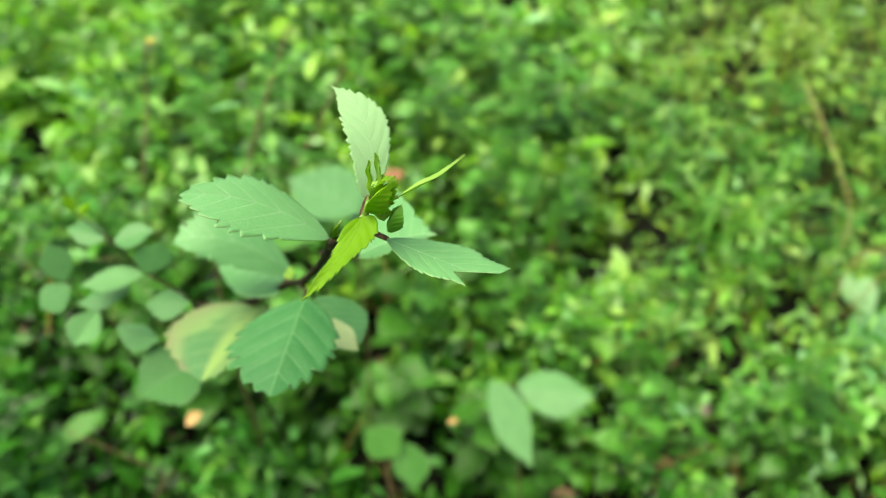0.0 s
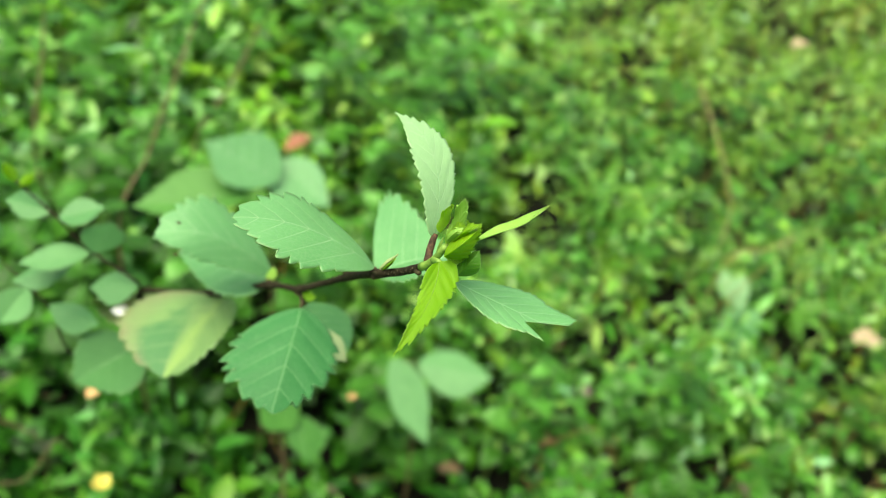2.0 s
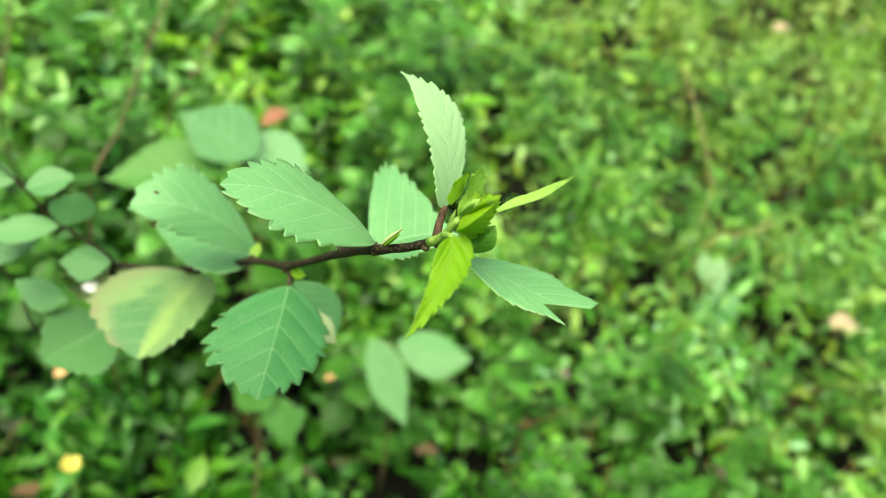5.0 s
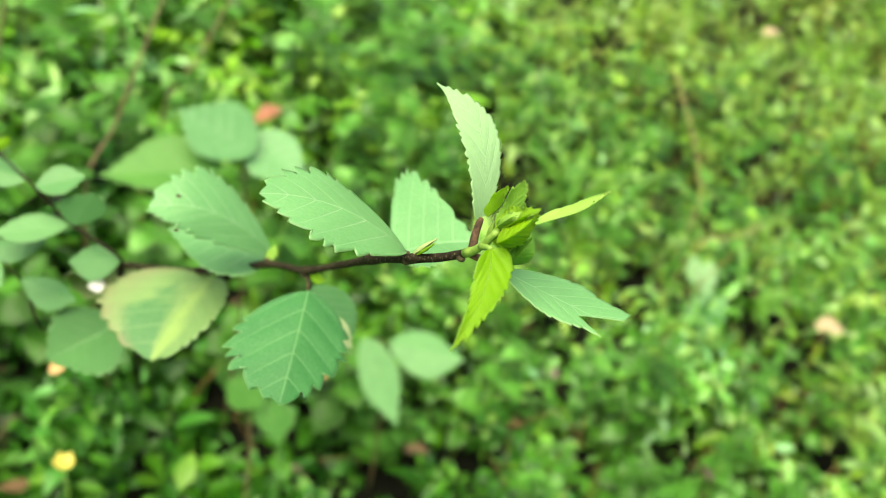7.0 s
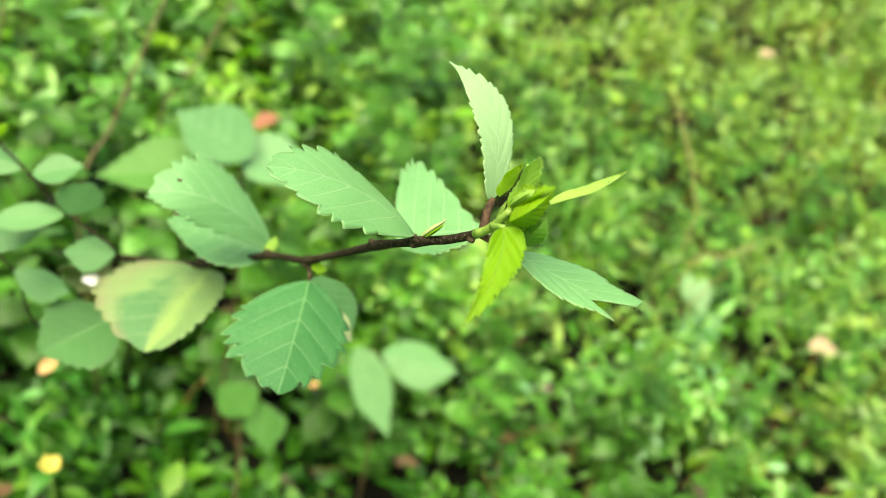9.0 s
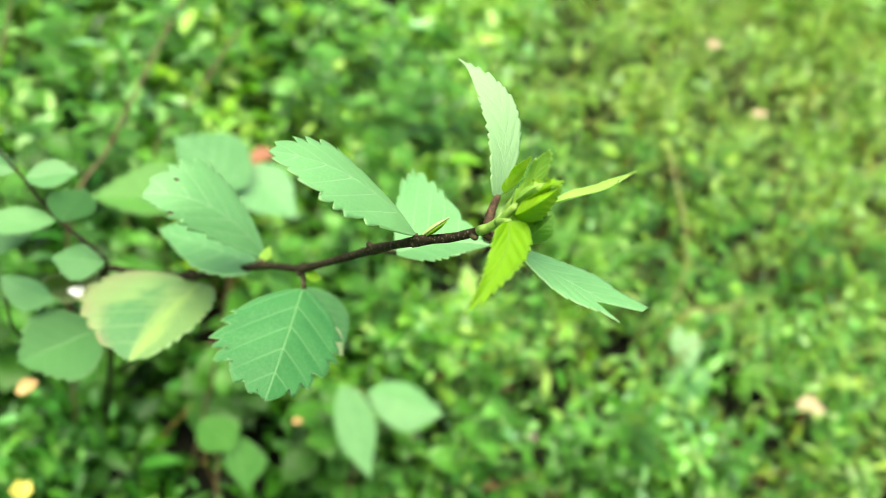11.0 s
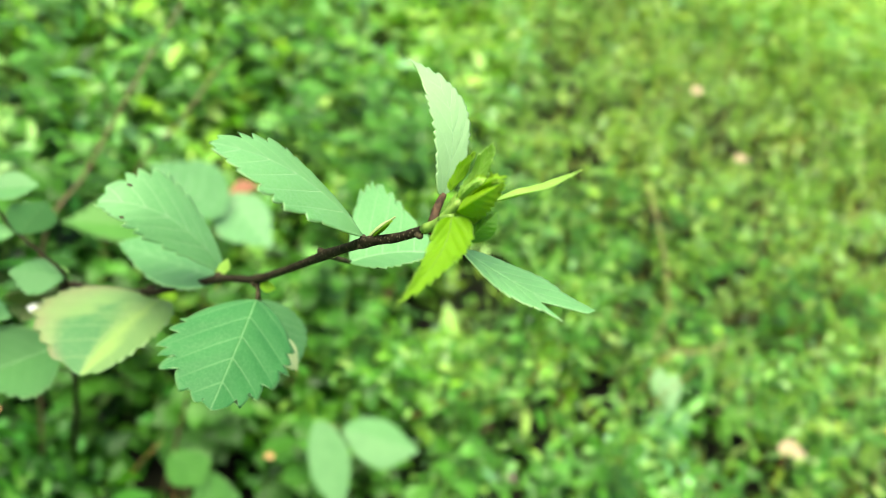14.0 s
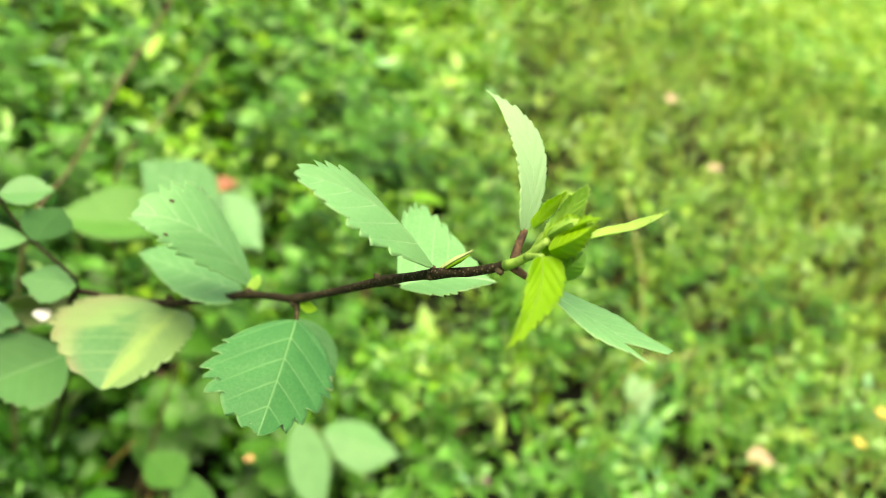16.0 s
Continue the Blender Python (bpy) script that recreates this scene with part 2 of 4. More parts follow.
def soil_material():
    m, nt, nodes, links, bsdf, out = node_mat("soil_and_turf")
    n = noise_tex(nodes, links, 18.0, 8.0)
    # near black: the shade of deep gaps is put into the earth colour
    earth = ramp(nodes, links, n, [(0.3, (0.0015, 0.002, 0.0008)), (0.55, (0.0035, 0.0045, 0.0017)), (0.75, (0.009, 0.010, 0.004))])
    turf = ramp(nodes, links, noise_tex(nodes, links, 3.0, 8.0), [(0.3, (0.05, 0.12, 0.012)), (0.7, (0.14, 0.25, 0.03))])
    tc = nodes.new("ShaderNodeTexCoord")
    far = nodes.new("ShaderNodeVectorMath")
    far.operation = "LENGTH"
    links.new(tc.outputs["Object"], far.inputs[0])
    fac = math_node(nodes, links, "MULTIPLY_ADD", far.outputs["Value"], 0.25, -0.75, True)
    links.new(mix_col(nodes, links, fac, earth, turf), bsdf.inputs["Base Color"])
    bsdf.inputs["Roughness"].default_value = 0.95
    bsdf.inputs["Specular IOR Level"].default_value = 0.1
    b = nodes.new("ShaderNodeBump")
    b.inputs["Strength"].default_value, b.inputs["Distance"].default_value = 0.6, 0.01
    links.new(n, b.inputs["Height"])
    links.new(b.outputs[0], bsdf.inputs["Normal"])
    return m


SOIL = soil_material()
WEED = leaf_material("weed_leaf", [(0.2, (0.018, 0.085, 0.005)), (0.5, (0.035, 0.15, 0.010)), (0.75, (0.06, 0.235, 0.02)), (0.9, (0.13, 0.37, 0.065))], rough=0.42, spec=0.3, see=0.3, vein_show=0.3, vein=(0.2, 0.38, 0.1))
COVER = leaf_material("cover_leaf", [(0.1, (0.012, 0.075, 0.004)), (0.45, (0.065, 0.26, 0.014)), (0.7, (0.155, 0.43, 0.055)), (0.92, (0.31, 0.60, 0.20))], rough=0.42, spec=0.5, see=0.3, vein_show=0, islands=True, dry=(0.16, 0.16, 0.03))
OLIVE = leaf_material("olive_cover_leaf", [(0.1, (0.04, 0.125, 0.008)), (0.45, (0.135, 0.33, 0.018)), (0.7, (0.235, 0.48, 0.062)), (0.92, (0.39, 0.61, 0.20))], rough=0.42, spec=0.5, see=0.3, vein_show=0, islands=True, dry=(0.20, 0.20, 0.05))
# cover leaves darkened: shade over the nearest ground is put into the colour
SHADED_COVER = leaf_material("shaded_cover_leaf", [(0.1, (0.004, 0.035, 0.002)), (0.45, (0.022, 0.13, 0.007)), (0.7, (0.055, 0.235, 0.02)), (0.92, (0.13, 0.37, 0.065))], rough=0.42, spec=0.3, see=0.28, vein_show=0, islands=True)
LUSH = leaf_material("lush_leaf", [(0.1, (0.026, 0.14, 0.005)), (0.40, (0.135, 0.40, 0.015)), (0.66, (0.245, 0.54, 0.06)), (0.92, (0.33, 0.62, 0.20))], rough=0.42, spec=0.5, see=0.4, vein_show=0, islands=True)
GRASS = leaf_material("grass_blade", [(0.1, (0.09, 0.20, 0.02)), (0.5, (0.20, 0.36, 0.05)), (0.9, (0.36, 0.52, 0.16))], rough=0.5, spec=0.15, vein_show=0, islands=True, dry=(0.24, 0.21, 0.045))
FAR_LEAF = leaf_material("far_leaf", [(0.1, (0.055, 0.17, 0.018)), (0.5, (0.16, 0.36, 0.05)), (0.9, (0.34, 0.54, 0.15))], rough=0.5, spec=0.2, vein_show=0, islands=True, dry=(0.16, 0.16, 0.06))
BLADE = leaf_material("clump_blade", [(0.1, (0.055, 0.19, 0.012)), (0.9, (0.12, 0.33, 0.035))], rough=0.45, vein_show=0)
LITTER = leaf_material("dead_leaf", [(0.1, (0.07, 0.045, 0.022)), (0.9, (0.18, 0.13, 0.07))], rough=0.8, vein_show=0, islands=True, see=0.1)
DRY_STEM = leaf_material("dry_stem", [(0.1, (0.06, 0.035, 0.012)), (0.5, (0.17, 0.11, 0.035)), (0.9, (0.34, 0.26, 0.11))], rough=0.7, spec=0.1, vein_show=0, islands=True, see=0.1)
RED_LEAF = plain_material("red_leaf", [(0.3, (0.15, 0.055, 0.03)), (0.7, (0.24, 0.10, 0.045))], 40, 0.6)
PINK_LEAF = plain_material("pinkish_dry_leaf", [(0.3, (0.24, 0.18, 0.10)), (0.7, (0.32, 0.26, 0.16))], 30, 0.7)
TAN_LEAF = plain_material("tan_leaf", [(0.3, (0.30, 0.17, 0.06)), (0.7, (0.42, 0.28, 0.12))], 80, 0.7)
STRAW = plain_material("straw", [(0.3, (0.34, 0.32, 0.10)), (0.7, (0.5, 0.45, 0.2))], 80, 0.7)
YELLOW = plain_material("yellow_petal", [(0.3, (0.42, 0.36, 0.06)), (0.7, (0.52, 0.46, 0.12))], 60, 0.6)
WHITE = plain_material("white_droplet", [(0.3, (0.42, 0.45, 0.42)), (0.7, (0.62, 0.64, 0.62))], 60, 0.25, 0.6)


# ---- mesh helpers ----
def part(name, mesh, material, parent=None, label=""):
    """Links a mesh (or a bmesh) as one object under a thing or a part."""
    if isinstance(mesh, bmesh.types.BMesh):
        me = bpy.data.meshes.new(name)
        mesh.to_mesh(me)
        mesh.free()
        mesh = me
    if material is not None:
        mats = material if isinstance(material, (list, tuple)) else [material]
        if not mesh.materials:
            for mm in mats:
                mesh.materials.append(mm)
    ob = new(name, mesh)
    ob.parent = parent
    return tagged(ob, label) if label else ob


def smooth(me):
    me.polygons.foreach_set("use_smooth", [True] * len(me.polygons))
    return me


def tube_mesh(points, radii, sides=10, wobble=0.0, name="tube", seed=1):
    """A tapered round bar through points, with knuckles where the radius swells."""
    rnd = random.Random(seed)
    pts = [Vector(p) for p in points]
    verts, faces = [], []
    ref = Vector((0.31, 0.21, 0.93))
    for i, p in enumerate(pts):
        d = (pts[min(i + 1, len(pts) - 1)] - pts[max(i - 1, 0)]).normalized()
        a = d.cross(ref).normalized()
        b = d.cross(a).normalized()
        for k in range(sides):
            q = 2 * math.pi * k / sides
            r = radii[i] * (1 + wobble * rnd.uniform(-1, 1))
            verts.append(p + a * (r * math.cos(q)) + b * (r * math.sin(q)))
    for i in range(len(pts) - 1):
        for k in range(sides):
            j = (k + 1) % sides
            faces.append((i * sides + k, i * sides + j, (i + 1) * sides + j, (i + 1) * sides + k))
    faces.append(tuple(range(sides - 1, -1, -1)))
    faces.append(tuple((len(pts) - 1) * sides + k for k in range(sides)))
    me = bpy.data.meshes.new(name)
    me.from_pydata(verts, [], faces)
    return smooth(me)


def curve_points(points, steps):
    """Points on a smooth line through the given ones."""
    p = [Vector(q) for q in points]
    p = [2 * p[0] - p[1]] + p + [2 * p[-1] - p[-2]]
    out = []
    for i in range(1, len(p) - 2):
        for s in range(steps):
            t = s / steps
            out.append(0.5 * (2 * p[i] + (p[i + 1] - p[i - 1]) * t + (2 * p[i - 1] - 5 * p[i] + 4 * p[i + 1] - p[i + 2]) * t * t
                              + (3 * p[i] - p[i - 1] - 3 * p[i + 1] + p[i + 2]) * t ** 3))
    return out + [p[-2]]


def blade_mesh(base, tip, left, right, middle=None, wide=0.5, teeth=9, tooth=0.07, full=0.9, blunt=0.0, cup=0.0, ripple=0.00014,
               bite=0.0, bite_at=0.0, short=0.0, point=None, fine=True, thick=0.00025, plain=0.18, wave=0.0, seed=3, ribs=6.0):
    """A leaf blade from its base to its tip. left and right are where its edges lie at the widest part, so that the halves may fold
    against one another. teeth: saw teeth a side; bite: a piece gone from the tip; upper side material 0, lower side material 1."""
    rnd = random.Random(seed)
    B, T, L, R = (Vector(q) for q in (base, tip, left, right))
    M = Vector(middle) if middle is not None else (B + T) / 2
    C = 2 * M - (B + T) / 2
    axis = lambda u: B * (1 - u) ** 2 + C * (2 * u * (1 - u)) + T * u * u
    sides = {-1: L - axis(wide), 1: R - axis(wide)}
    size = (T - B).length
    up = (T - B).cross(L - R).normalized()
    if up.dot(Vector((0, -0.6, 0.8))) < 0:
        up = -up
    point = point or (1.1, 1.1)
    ea, eb = 0.8 * full, {-1: point[0], 1: point[1]}
    teeth = max(teeth, 1)
    nu = max(teeth * 9, 60) if fine else teeth * 3 + 2
    half = [0.0, 0.08, 0.17, 0.26, 0.35, 0.44, 0.53, 0.62, 0.71, 0.8, 0.9, 1.0] if fine else [0.0, 0.5, 0.9, 1.0]
    vs = [-q for q in half[:0:-1]] + half
    phases = {-1: rnd.random(), 1: rnd.random()}
    verts, uvs, spans, grid = [], [], [], []
    for i in range(nu + 1):
        u0 = i / nu
        row = []
        for v in vs:
            s = -1 if v < 0 else 1
            u = u0 * (1 - bite * max(0.0, 1 - abs(v - bite_at) / 0.9) - short * max(0.0, -v)) if bite else u0
            w = 0.0
            if 0 < u <= wide:
                w = math.sin(0.5 * math.pi * u / wide) ** ea
            elif wide < u < 1:
                w = math.cos(0.5 * math.pi * (u - wide) / (1 - wide)) ** eb[s]
            push = 0.0
            w = max(w, blunt * min(1.0, u / wide)) if u > wide else w
            if abs(v) > 0.85 and u > plain:
                run = u * teeth + phases[s] + 0.22 * math.sin(2.1 * u * teeth + 5 * phases[s])
                saw = run % 1.0
                bulge = saw ** 0.55 if saw < 0.82 else (1 - saw) / 0.18
                size_of = 0.65 + 0.7 * ((math.floor(run) * 0.618 + phases[s]) % 1.0)
                k = 1 if abs(v) == 1.0 else 0.7
                grow = k * 1.9 * tooth * size_of * (bulge - 0.55) * (1.0 if u < 0.94 else 0.6)
                w *= 1 + grow
                push = 0.45 * grow * max(0.0, (u - wide) / (1 - wide)) if not bite else 0.0
            a = abs(v)
            p = axis(u) + sides[s] * (a * w) + (T - B) * push
            rib = -abs(math.cos(math.pi * (ribs * (u - 0.34 * (a * w) ** 1.15)))) ** 3
            p += up * (cup * size * w * w * a * a + ripple * rib * a * (1.15 - a) * w * 2
                       + wave * size * math.sin(9 * u + 4 * phases[s]) * a * a * w)
            row.append(len(verts))
            verts.append(p)
            uvs.append((u, 0.5 + 0.5 * v))
            spans.append((u, 0.5 + 0.5 * v * w))
        grid.append(row)
    n = len(vs)
    faces, slots = [], []
    for i in range(nu):
        for j in range(n - 1):
            faces.append((grid[i][j], grid[i + 1][j], grid[i + 1][j + 1], grid[i][j + 1]))
            slots.append(0)
    me0 = bpy.data.meshes.new("skin")
    me0.from_pydata(verts, [], faces)
    normals = [v.normal.copy() for v in me0.vertices]
    bpy.data.meshes.remove(me0)
    flip = 1 if sum(q.dot(up) for q in normals) > 0 else -1
    count = len(verts)
    verts += [p - q * (flip * thick) for p, q in zip(verts[:count], normals)]
    uvs += uvs[:count]
    spans += spans[:count]
    upper = list(faces)
    faces = [f if flip > 0 else f[::-1] for f in upper]
    faces += [tuple(k + count for k in (f[::-1] if flip > 0 else f)) for f in upper]
    slots += [1] * len(upper)
    edge = [grid[i][0] for i in range(nu + 1)] + [grid[nu][j] for j in range(1, n)] + [grid[i][n - 1] for i in range(nu - 1, -1, -1)] + [grid[0][j] for j in range(n - 2, 0, -1)]
    for a, b in zip(edge, edge[1:] + edge[:1]):
        faces.append((a, a + count, b + count, b) if flip > 0 else (b, b + count, a + count, a))
        slots.append(1)
    me = bpy.data.meshes.new("leaf")
    me.from_pydata(verts, [], faces)
    me.polygons.foreach_set("material_index", slots)
    layer = me.uv_layers.new(name="UVMap")
    loops = [0] * len(me.loops)
    me.loops.foreach_get("vertex_index", loops)
    flat = [c for k in loops for c in uvs[k]]
    layer.data.foreach_set("uv", flat)
    second = me.uv_layers.new(name="Span")
    second.data.foreach_set("uv", [c for k in loops for c in spans[k]])
    smooth(me)
    rib_line = [axis(q / 8 * (0.93 - bite)) - up * (flip * 0.0) for q in range(9)]
    return me, rib_line, up


def leaf_part(name, parent, origin, mats, label="", rib=True, stalk=None, stalk_mat=None, width=0.0007, stalk_r=0.0007, **k):
    """One leaf as a part: the blade, with its midrib and its stalk as pieces of it."""
    o = Vector(origin)
    for key in ("base", "tip", "left", "right", "middle"):
        if key in k and k[key] is not None:
            k[key] = Vector(k[key]) - o
    me, line, up = blade_mesh(**k)
    ob = part(name, me, mats, parent, label)
    if rib:
        radii = [width * 0.17 * (1 - 0.85 * q / 8) for q in range(9)]
        part("midrib", tube_mesh(line, radii, 6, 0, "midrib"), MIDRIB if mats[0] not in (YOUNG, YOUNG_DARK) else GREEN_STEM, ob)
    if stalk is not None:
        pts = curve_points([Vector(q) - o for q in stalk] + [line[0]], 4)
        part("petiole", tube_mesh(pts, [stalk_r * (1.2 - 0.35 * i / len(pts)) for i in range(len(pts))], 8, 0.06, "petiole"), stalk_mat or PETIOLE, ob)
    return ob


# ---- ground: one sheet of soil, blackened as shade between the weeds, to the horizon ----
def soil_height(x, y):
    rise = -0.07 * max(0.0, min(1.0, (1.3 - y) / 0.5)) + 0.10 * max(0.0, min(1.0, (y - 1.2) / 2.5)) + 0.10 * max(0.0, min(1.0, (-0.1 - x) / 0.6)) * max(0.0, min(1.0, (y - 0.2) / 0.6))
    return -0.16 + rise + 0.03 * noise.noise(Vector((x * 1.3, y * 1.3, 0.0))) + 0.012 * noise.noise(Vector((x * 6, y * 6, 3.0)))


def ground():
    xs = [-400, -120, -40, -15, -8] + [-5 + 0.12 * i for i in range(84)] + [6, 8, 15, 40, 120, 400]
    ys = [-400, -100, -20, -6, -2.5] + [-1.5 + 0.12 * i for i in range(84)] + [9.5, 12, 18, 40, 120, 400]
    verts = [(x, y, soil_height(max(-5, min(5, x)), max(-1.5, min(8.5, y)))) for y in ys for x in xs]
    n = len(xs)
    faces = [(j * n + i, j * n + i + 1, (j + 1) * n + i + 1, (j + 1) * n + i) for j in range(len(ys) - 1) for i in range(n - 1)]
    me = bpy.data.meshes.new("ground")
    me.from_pydata(verts, [], faces)
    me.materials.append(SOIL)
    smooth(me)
    tagged(new("ground", me), "bare soil under a mat of weeds, blackened as the shade in its gaps", "ground", kind="structure")


ground()

# ---- the shrub whose leaning twig the camera looks at ----
FOOT = (-0.2603, 0.6454, -0.0044)
shrub = tagged(new("shrub"), "leaning green shrub twig with toothed oval leaves and lime shoot tip", "shrub")
shrub.location = FOOT


def rel(points):
    return [Vector(p) - Vector(FOOT) for p in points]


def shrub_stem():
    line = [(0.0204, 0.1668, 0.7031), (0.0188, 0.1680, 0.6981), (0.0165, 0.1703, 0.6929), (0.0106, 0.1763, 0.6841), (0.0034, 0.1827, 0.6758), (-0.0066, 0.2018, 0.6561), (-0.0172, 0.2175, 0.6369),
            (-0.0292, 0.2321, 0.6178), (-0.0378, 0.2437, 0.6065), (-0.0481, 0.2566, 0.5934), (-0.0652, 0.2728, 0.5714), (-0.0864, 0.2916, 0.5460), (-0.1105, 0.3016, 0.5306),
            (-0.1289, 0.3075, 0.5196), (-0.1373, 0.3332, 0.4760), (-0.1658, 0.4110, 0.3638), (-0.2123, 0.5280, 0.1876), FOOT]
    pts = curve_points(rel(line), 5)
    n = len(pts)
    radii = []
    for i in range(n):
        q = i / 5
        r = 0.00102 + 0.00012 * min(q, 4) / 4 + 0.00035 * max(0, min(1, (q - 4) / 9)) + 0.0008 * max(0, (q - 12) / 4)
        for knot in (4, 5, 7, 9, 11):
            r *= 1 + 0.28 * math.exp(-((q - knot) / 0.22) ** 2)
        radii.append(r * (0.85 if q < 2 else 1))
    part("stem", tube_mesh(pts[10:], radii[10:], 12, 0.07, "stem"), BARK, shrub, "dark brown woody stem with pale specks")
    part("shoot", tube_mesh(pts[:12], [r * (0.95 + 0.15 * i / 11) for i, r in enumerate(radii[:12])], 10, 0.03, "shoot"), GREEN_STEM, shrub, "green soft shoot end")


shrub_stem()


def knot(where, size, seed):
    """A swollen leaf scar on the stem."""
    bm = bmesh.new()
    bmesh.ops.create_icosphere(bm, subdivisions=2, radius=size)
    for v in bm.verts:
        v.co *= 1 + 0.35 * noise.noise(v.co * (0.9 / size) + Vector((seed, 0, 0)))
        v.co.x *= 1.25
    ob = part("knot", bm, PETIOLE, shrub)
    ob.location = Vector(where) - Vector(FOOT)
    smooth(ob.data)


knot((0.0030, 0.1826, 0.6748), 0.0010, 1.0)
knot((0.0149, 0.1711, 0.6897), 0.0009, 2.0)
knot((-0.0085, 0.2038, 0.6553), 0.0009, 3.0)
knot((-0.0293, 0.2319, 0.6160), 0.0012, 4.0)
knot((-0.0480, 0.2567, 0.5951), 0.0013, 5.0)
knot((-0.0829, 0.2903, 0.5510), 0.0016, 6.0)
UPPER = [LEAF, LEAF_UNDER]
PALE = [LEAF_UNDER, LEAF_UNDER]
DULL = [DULL_LEAF, DULL_LEAF]


def shrub_leaf(label="", mats=UPPER, name="leaf", **k):
    return leaf_part(name, shrub, FOOT, mats, label, **k)


# upright pale leaf, long toothed leaf, leaf behind the shoot, hanging leaf
shrub_leaf("upright pale green toothed leaf", PALE, base=(0.0169, 0.1770, 0.6981), tip=(-0.0016, 0.2016, 0.7157), left=(0.0076, 0.1851, 0.7125), right=(0.0151, 0.1984, 0.7106),
           middle=(0.0114, 0.1917, 0.7116), wide=0.52, teeth=15, tooth=0.09, full=0.5, point=(1.25, 1.0), plain=0.08, stalk=[(0.0168, 0.1709, 0.6936), (0.0166, 0.1737, 0.6956)], stalk_r=0.00095, stalk_mat=RUSSET, width=0.0005)
shrub_leaf("long toothed green leaf", UPPER, base=(0.0024, 0.1836, 0.6770), tip=(-0.0331, 0.1670, 0.6952), left=(-0.0144, 0.1610, 0.6913), right=(-0.0231, 0.1948, 0.6855),
           middle=(-0.0153, 0.1758, 0.6907), wide=0.52, teeth=10, tooth=0.12, full=0.9, point=(0.95, 0.72), plain=0.26, wave=0.012, stalk=[(0.0028, 0.1834, 0.6750)], width=0.0005)
shrub_leaf("", UPPER, base=(-0.0014, 0.2187, 0.6454), tip=(0.0244, 0.2238, 0.6559), left=(0.0097, 0.2049, 0.6574), right=(-0.0056, 0.2535, 0.6539),
           middle=(0.0110, 0.2233, 0.6516), wide=0.40, teeth=12, tooth=0.09, full=0.9, point=(1.0, 1.5), wave=0.012, stalk=[(-0.0068, 0.2033, 0.6548)], width=0.0005)
shrub_leaf("hanging dark green leaf with coarse teeth", [SHADED_HANGING, LEAF_UNDER], base=(-0.0266, 0.2266, 0.6142), tip=(-0.0227, 0.1832, 0.6062), left=(-0.0444, 0.1994, 0.6098), right=(-0.0085, 0.2099, 0.6082),
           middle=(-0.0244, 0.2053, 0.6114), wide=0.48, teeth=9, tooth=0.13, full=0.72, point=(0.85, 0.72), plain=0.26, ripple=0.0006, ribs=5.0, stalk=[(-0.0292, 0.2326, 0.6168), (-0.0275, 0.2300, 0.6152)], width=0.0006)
shrub_leaf("", UPPER, base=(-0.0484, 0.2645, 0.5921), tip=(-0.0899, 0.2438, 0.6162), left=(-0.0730, 0.2434, 0.6098), right=(-0.0760, 0.2689, 0.6194),
           middle=(-0.0691, 0.2546, 0.6128), wide=0.5, teeth=10, tooth=0.12, full=0.8, point=(0.8, 0.75), wave=0.02, stalk=[(-0.0481, 0.2566, 0.5934)], width=0.0006)
shrub_leaf("fading leaf with a yellow wedge and reddish rim", [VARIEGATED, LEAF_UNDER], base=(-0.0800, 0.2891, 0.5479), tip=(-0.0849, 0.2374, 0.5437), left=(-0.1197, 0.2713, 0.5403), right=(-0.0653, 0.2529, 0.5607),
           middle=(-0.0849, 0.2617, 0.5503), wide=0.5, teeth=10, tooth=0.06, full=0.42, point=(0.6, 0.7), wave=0.012, ripple=0.0004, rib=False, stalk=[(-0.0821, 0.2904, 0.5495)], width=0.0006)
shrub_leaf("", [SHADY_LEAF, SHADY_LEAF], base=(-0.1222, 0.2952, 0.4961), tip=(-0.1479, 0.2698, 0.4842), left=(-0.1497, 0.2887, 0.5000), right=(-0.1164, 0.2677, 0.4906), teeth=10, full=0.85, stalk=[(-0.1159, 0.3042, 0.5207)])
shrub_leaf("", UPPER, base=(-0.0519, 0.2695, 0.5839), tip=(-0.0994, 0.2884, 0.5687), left=(-0.0677, 0.2547, 0.5836), right=(-0.0838, 0.3013, 0.5716), teeth=10, tooth=0.05, full=0.7, stalk=[(-0.0481, 0.2566, 0.5934)])
shrub_leaf("", UPPER, base=(-0.0276, 0.2378, 0.6057), tip=(-0.0086, 0.2381, 0.5857), left=(-0.0217, 0.2311, 0.5927), right=(-0.0113, 0.2548, 0.5907), teeth=10, full=0.8, cup=-0.1, stalk=[(-0.0292, 0.2324, 0.6167)])
shrub_leaf("pale drying leaf with a pink rim", [DRYING, DRYING], base=(-0.0215, 0.2344, 0.5983), tip=(-0.0073, 0.2306, 0.5886), left=(-0.0171, 0.2263, 0.5935), right=(-0.0125, 0.2374, 0.5936), teeth=7, tooth=0.03, full=0.7, wave=0.02, rib=False)
shrub_leaf("brownish curled dying leaf", [DYING, DYING], base=(-0.1241, 0.3127, 0.5151), tip=(-0.1663, 0.3298, 0.4708), left=(-0.1557, 0.3306, 0.4883), right=(-0.1376, 0.3182, 0.4893), teeth=7, full=0.8, cup=0.2, rib=False)
